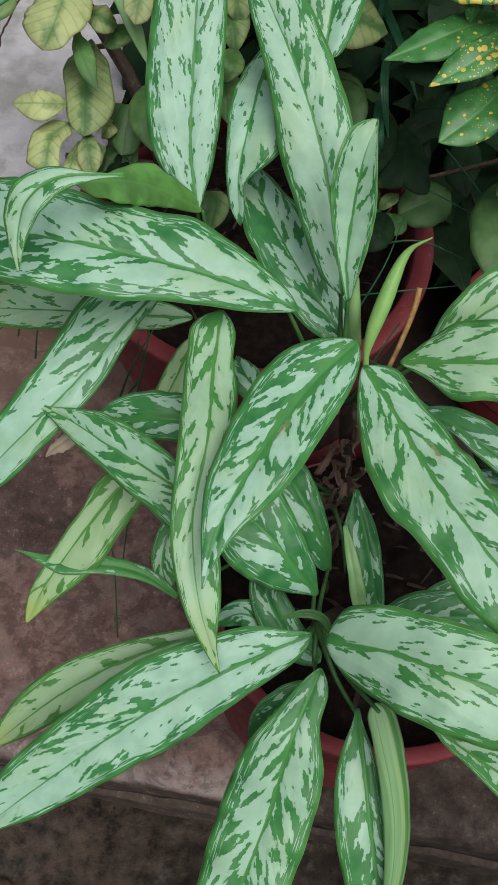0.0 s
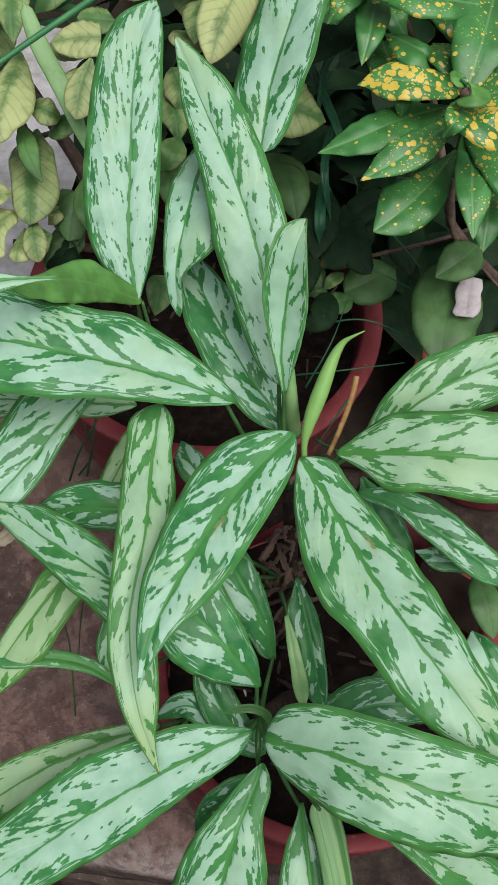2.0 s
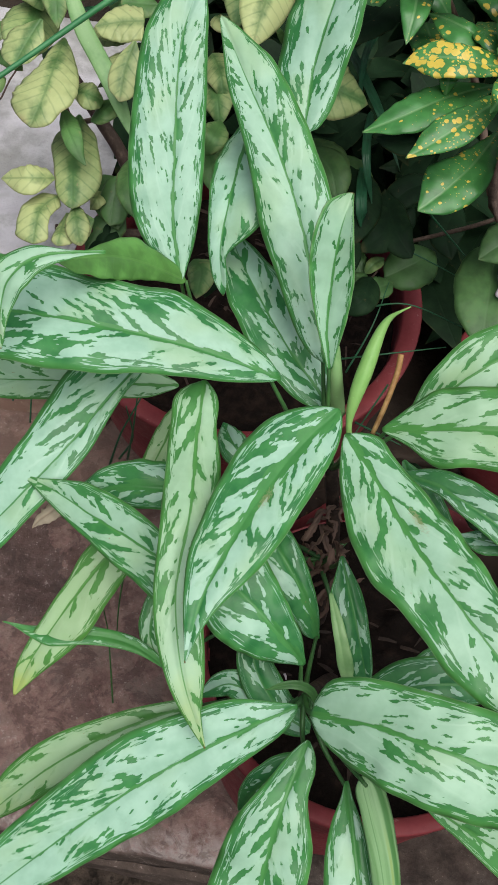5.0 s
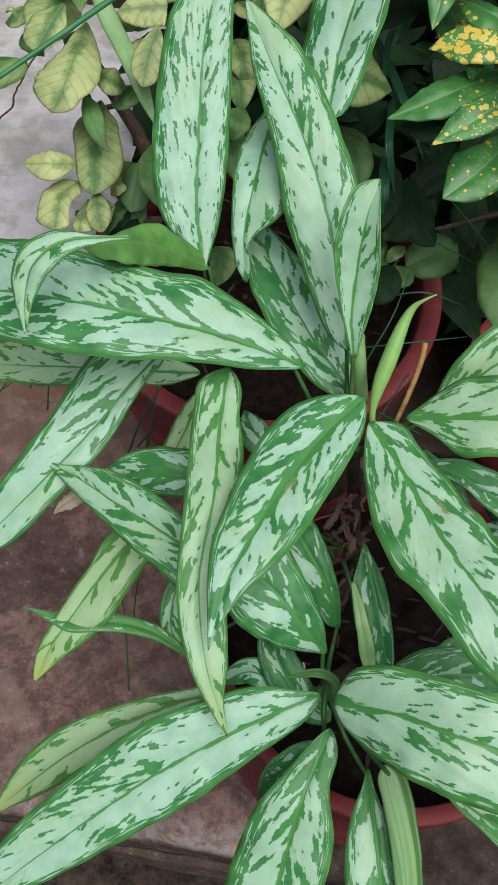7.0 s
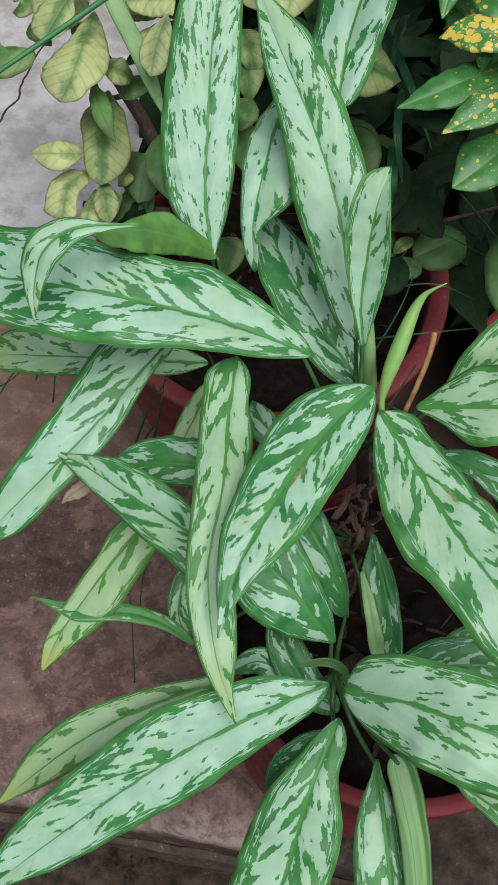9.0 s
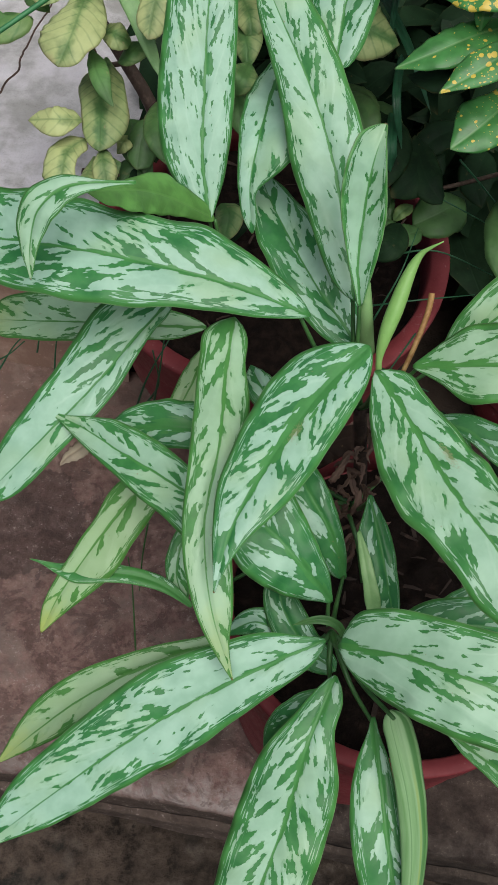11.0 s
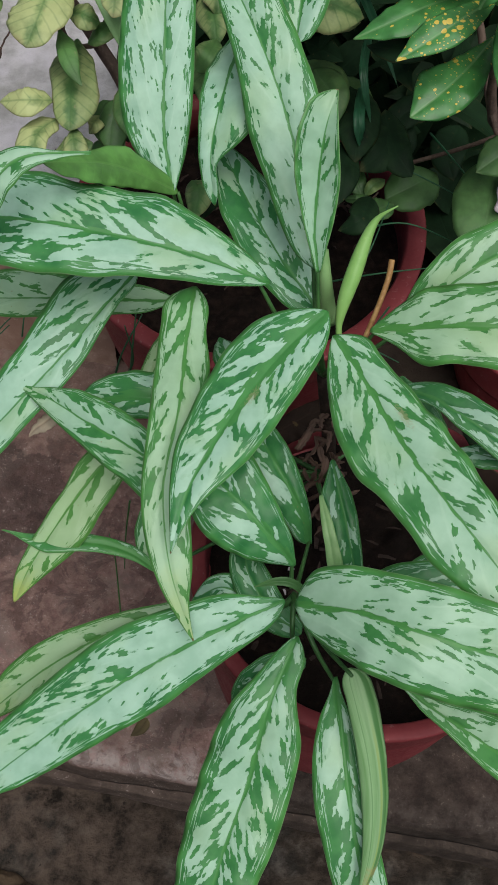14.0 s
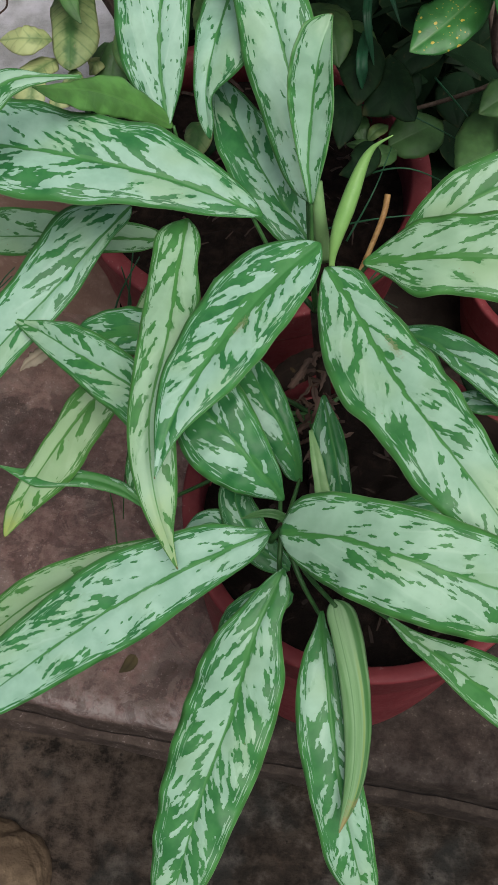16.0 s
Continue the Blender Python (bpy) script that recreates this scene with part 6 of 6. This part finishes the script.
tube(grass, [(0.3297, 0.4689, 0.4467), (0.361, 0.4342, 0.4412), (0.4018, 0.4083, 0.4168)], 0.0011, 0.0005, STRAP, 'blade')
tube(grass, [(0.2468, 0.3282, 0.3636), (0.2984, 0.3168, 0.4023), (0.3638, 0.3447, 0.3966)], 0.0011, 0.0005, STRAP, 'blade')
tube(grass, [(0.2612, 0.4541, 0.414), (0.3066, 0.4322, 0.4307), (0.3806, 0.4221, 0.4089)], 0.0011, 0.0005, STRAP, 'blade')
tube(grass, [(0.2734, 0.3204, 0.3624), (0.2903, 0.3533, 0.398), (0.3005, 0.3993, 0.4154)], 0.0011, 0.0005, STRAP, 'blade')
tube(grass, [(0.3186, 0.3287, 0.3435), (0.2985, 0.2757, 0.3553), (0.289, 0.2505, 0.3615)], 0.0011, 0.0005, STRAP, 'blade')
tube(grass, [(0.2862, 0.25, 0.3816), (0.3078, 0.2395, 0.385), (0.3304, 0.2349, 0.3792)], 0.0011, 0.0005, STRAP, 'blade')
tube(grass, [(0.078, 0.2095, 0.3145), (0.0862, 0.2075, 0.3749), (0.0876, 0.2271, 0.4084)], 0.0013, 0.0006, STRAP, 'blade')
tube(grass, [(0.0605, 0.2063, 0.3038), (0.073, 0.2125, 0.3554), (0.0896, 0.2362, 0.3896)], 0.0013, 0.0006, STRAP, 'blade')
tube(grass, [(0.0684, 0.2139, 0.305), (0.0829, 0.2151, 0.3457), (0.0787, 0.2153, 0.3964)], 0.0013, 0.0006, STRAP, 'blade')
tube(grass, [(-0.1562, 0.342, 0.1127), (-0.1327, 0.3581, 0.1558), (-0.1146, 0.3666, 0.1774)], 0.0013, 0.0006, STRAP, 'blade')
tube(grass, [(-0.1731, 0.3506, 0.1141), (-0.1397, 0.3521, 0.1447), (-0.1182, 0.3615, 0.1664)], 0.0013, 0.0006, STRAP, 'blade')
tube(grass, [(-0.1059, 0.3625, 0.1463), (-0.1017, 0.3647, 0.1669), (-0.1005, 0.3732, 0.1784)], 0.0013, 0.0006, STRAP, 'blade')
tube(grass, [(-0.0865, 0.3554, 0.1148), (-0.0828, 0.3677, 0.1573), (-0.0765, 0.3705, 0.1881)], 0.0013, 0.0006, STRAP, 'blade')
tube(grass, [(0.0849, 0.0545, 0.0368), (0.0744, 0.0989, 0.1248), (0.0719, 0.1037, 0.1863)], 0.0011, 0.0006, STALK, 'blade')
tube(grass, [(0.0814, 0.1518, 0.1737), (0.0784, 0.1314, 0.13), (0.0786, 0.1096, 0.086)], 0.0011, 0.0006, STALK, 'blade')
tube(grass, [(0.2037, -0.0374, 0.3665), (0.2161, -0.0214, 0.3741), (0.2267, -0.002, 0.3721)], 0.0022, 0.001, STALK, 'blade')
tube(grass, [(0.1955, -0.0266, 0.3581), (0.2122, -0.0226, 0.3688), (0.2373, -0.0112, 0.3706)], 0.0022, 0.001, STALK, 'blade')
tube(grass, [(0.3101, 0.0249, 0.346), (0.3384, 0.0231, 0.3457), (0.373, 0.0308, 0.3368)], 0.0022, 0.001, STALK, 'blade')
tube(grass, [(0.2726, 0.0917, 0.3869), (0.2826, 0.0692, 0.3834), (0.2935, 0.0505, 0.35)], 0.0022, 0.001, STALK, 'blade')
blade(grass, [(-0.0652, 0.6163, 0.5308), (-0.0308, 0.59, 0.5468), (-0.0084, 0.6267, 0.5425)], 0.0034, 0.0034, shape='strap', rows=18, mat=STRAP)
blade(grass, [(-0.0557, 0.5899, 0.5266), (-0.0239, 0.573, 0.5442), (-0.0064, 0.6049, 0.5391)], 0.0028, 0.0028, shape='strap', rows=18, mat=STRAP)
scrap = thing("paper_scrap", (0.40, 0.45, 0.44), "crumpled pale scrap caught on a rounded leaf", "scrap")
blade(scrap, [(0.4061, 0.396, 0.4736), (0.4036, 0.3729, 0.472), (0.4031, 0.3525, 0.4667)], (7.0, 11.0, 12.0, 13.0, 12.0, 12.5, 13.5, 13.0, 11.0, 7.0), (9.0, 11.5, 10.5, 11.0, 12.5, 12.0, 10.5, 12.0, 12.5, 8.0), ripple=0.03, bank=12, name='sheet', mat=WASTE)
reed = thing("reed", (-0.25, 0.45, 0.55), "smooth dark green reed leaning across the shrub", "reed")
tube(reed, [(-0.0895, 0.3351, 0.5875), (-0.0355, 0.3968, 0.6074), (0.0009, 0.4425, 0.6197), (0.0426, 0.4944, 0.633), (0.0902, 0.5533, 0.6473)], 0.0018, 0.0034, REED, 'strap_stem', label='smooth dark green reed')
striped = thing("striped_grass_plant", (0.02, 0.55, 0.50), "narrow pale green striped blade among the shrub", "grass plant")
blade(striped, [(-0.0272, 0.4933, 0.6125), (-0.0098, 0.4718, 0.5889), (0.0188, 0.4425, 0.564), (0.0498, 0.3991, 0.5369)], 0.0086, 0.0086, age=0.4, green=0.0, shape='strap', ripple=0.02, label='narrow striped pale green blade', fold=0.2, bank=-3.7, rows=22, mat=SHEATH)


def undergrowth(name, count, box, size, mat, label, seed):
    """Many small bent leaves in one mesh, tilted at random within a box."""
    dice = random.Random(seed)
    verts, faces, metres, share = [], [], [], []
    for _ in range(count):
        c = Vector([dice.uniform(a, b) for a, b in box])
        turn = Euler((dice.uniform(-0.9, 0.9), dice.uniform(-0.9, 0.9), dice.uniform(0, 6.28))).to_matrix()
        length, own = size * dice.uniform(0.6, 1.3), dice.random()
        half = length * dice.uniform(0.18, 0.28)
        first = len(verts)
        for i in range(7):
            s = i / 6
            w = max(0.02, math.sin(math.pi * s ** 0.85)) * half
            for k in (-1, 0, 1):
                verts.append(tuple(c + turn @ Vector((k * w, s * length, 0.25 * abs(k) * w - 0.5 * length * s * s))))
                metres.append((s * length, k * w, own))
                share.append((s, k, 0.2))
        faces += [(first + 3 * i + k, first + 3 * i + k + 1, first + 3 * i + k + 4, first + 3 * i + k + 3) for i in range(6) for k in (0, 1)]
    me = bpy.data.meshes.new(name)
    me.from_pydata(verts, [], faces)
    for key, values in (("blade_metres", metres), ("blade_share", share), ("blade_age", [(0.1, 0, 0)] * len(verts))):
        me.attributes.new(key, "FLOAT_VECTOR", "POINT").data.foreach_set("vector", np.array(values, dtype=np.float32).ravel())
    return tagged(shell(name, me, mat, None), label, "undergrowth", kind="stuff")


# unseen wall and tall foliage, added behind to block light from the sky
tagged(block("sky_blocking_wall", (-2.0, 1.75, -0.26), (2.6, 1.90, 2.2), SLAB, "unseen plain wall added to block sky light", "wall"))
undergrowth("sky_blocking_foliage", 1500, ((-0.7, 1.6), (1.05, 1.7), (0.0, 1.15)), 0.13, SHADED, "unseen tall dense foliage added to block sky light, dark in colour", 11)
# filler leaves whose dark colour carries the shade behind the shrubs
undergrowth("undergrowth", 1000, ((0.30, 1.1), (0.60, 1.35), (0.10, 0.44)), 0.10, SHADED, "dense leaves behind, their green darkened to stand for shade", 3)
undergrowth("undergrowth", 380, ((-0.02, 0.32), (0.66, 1.2), (0.14, 0.44)), 0.09, SHADED, "dense leaves under the shrub, darkened in colour for the shade", 4)
undergrowth("undergrowth", 80, ((-0.35, 0.25), (0.85, 1.3), (0.40, 0.58)), 0.08, SHRUB, "yellow-green leaves of the shrub further back", 6)
undergrowth("undergrowth", 280, ((0.40, 1.0), (0.75, 1.3), (0.44, 0.64)), 0.10, CROTON, "green spotted leaves further back", 7)


# ---- litter on the soil ----
def scatter(name, count, centre, spread, z, mat, label, category, seed, long=0.02):
    dice = random.Random(seed)
    bm = bmesh.new()
    for _ in range(count):
        a, d = dice.uniform(0, 6.28), spread * math.sqrt(dice.random())
        at = Vector((centre[0] + d * math.cos(a), centre[1] + d * math.sin(a), z + dice.uniform(-0.004, 0.006)))
        m = Matrix.Translation(at) @ Euler((dice.uniform(-0.5, 0.5), dice.uniform(-0.5, 0.5), dice.uniform(0, 6.28))).to_matrix().to_4x4()
        l, w = long * dice.uniform(0.4, 1.3), 0.0018 * dice.uniform(0.4, 1.2)
        vs = [bm.verts.new(m @ Vector(p)) for p in ((-l / 2, -w, 0), (0, -w * 1.2, 0.0015), (l / 2, -w * 0.4, 0), (l / 2, w * 0.4, 0.001), (0, w, 0.002), (-l / 2, w, 0.001))]
        bm.faces.new((vs[0], vs[1], vs[4], vs[5])), bm.faces.new((vs[1], vs[2], vs[3], vs[4]))
    return tagged(part(name, bm, mat, None), label, category, kind="stuff")


scatter("dry_litter", 110, (0.331, 0.070), 0.128, 0.274, DRY, "dry brown roots and leaf bits on the soil", "litter", 8, 0.016)
scatter("dry_litter", 90, (0.150, 0.480), 0.15, 0.283, DRY, "dry brown bits on the soil of the back pot", "litter", 9, 0.018)
scatter("pale_grit", 5, (0.331, 0.070), 0.12, 0.274, WASTE, "pale grit specks on the potting soil", "grit", 10, 0.006)

# ---- crack in the slab and scrap paper ----
def on_slab(x, y):
    v = Vector((x, y, RISE))
    return (x, y, RISE + 0.003 * noise.noise(v * 14) + 0.001 * noise.noise(v * 70) + 0.0002)


dice = random.Random(21)
way, _ = spline([(-0.218, 0.481, RISE), (-0.204, 0.518, RISE), (-0.198, 0.542, RISE), (-0.209, 0.584, RISE), (-0.204, 0.613, RISE), (-0.204, 0.636, RISE), (-0.195, 0.656, RISE), (-0.199, 0.684, RISE), (-0.198, 0.714, RISE), (-0.198, 0.740, RISE), (-0.194, 0.773, RISE), (-0.192, 0.809, RISE)], 46)
tube(None, [on_slab(p.x + dice.uniform(-0.0007, 0.0007), p.y + dice.uniform(-0.0007, 0.0007)) for p in way], 0.0015, 0.0011, DRY, "slab_crack", rows=120)
tagged(bpy.data.objects["slab_crack"], "dark jagged crack in the pale concrete", "crack", kind="structure")
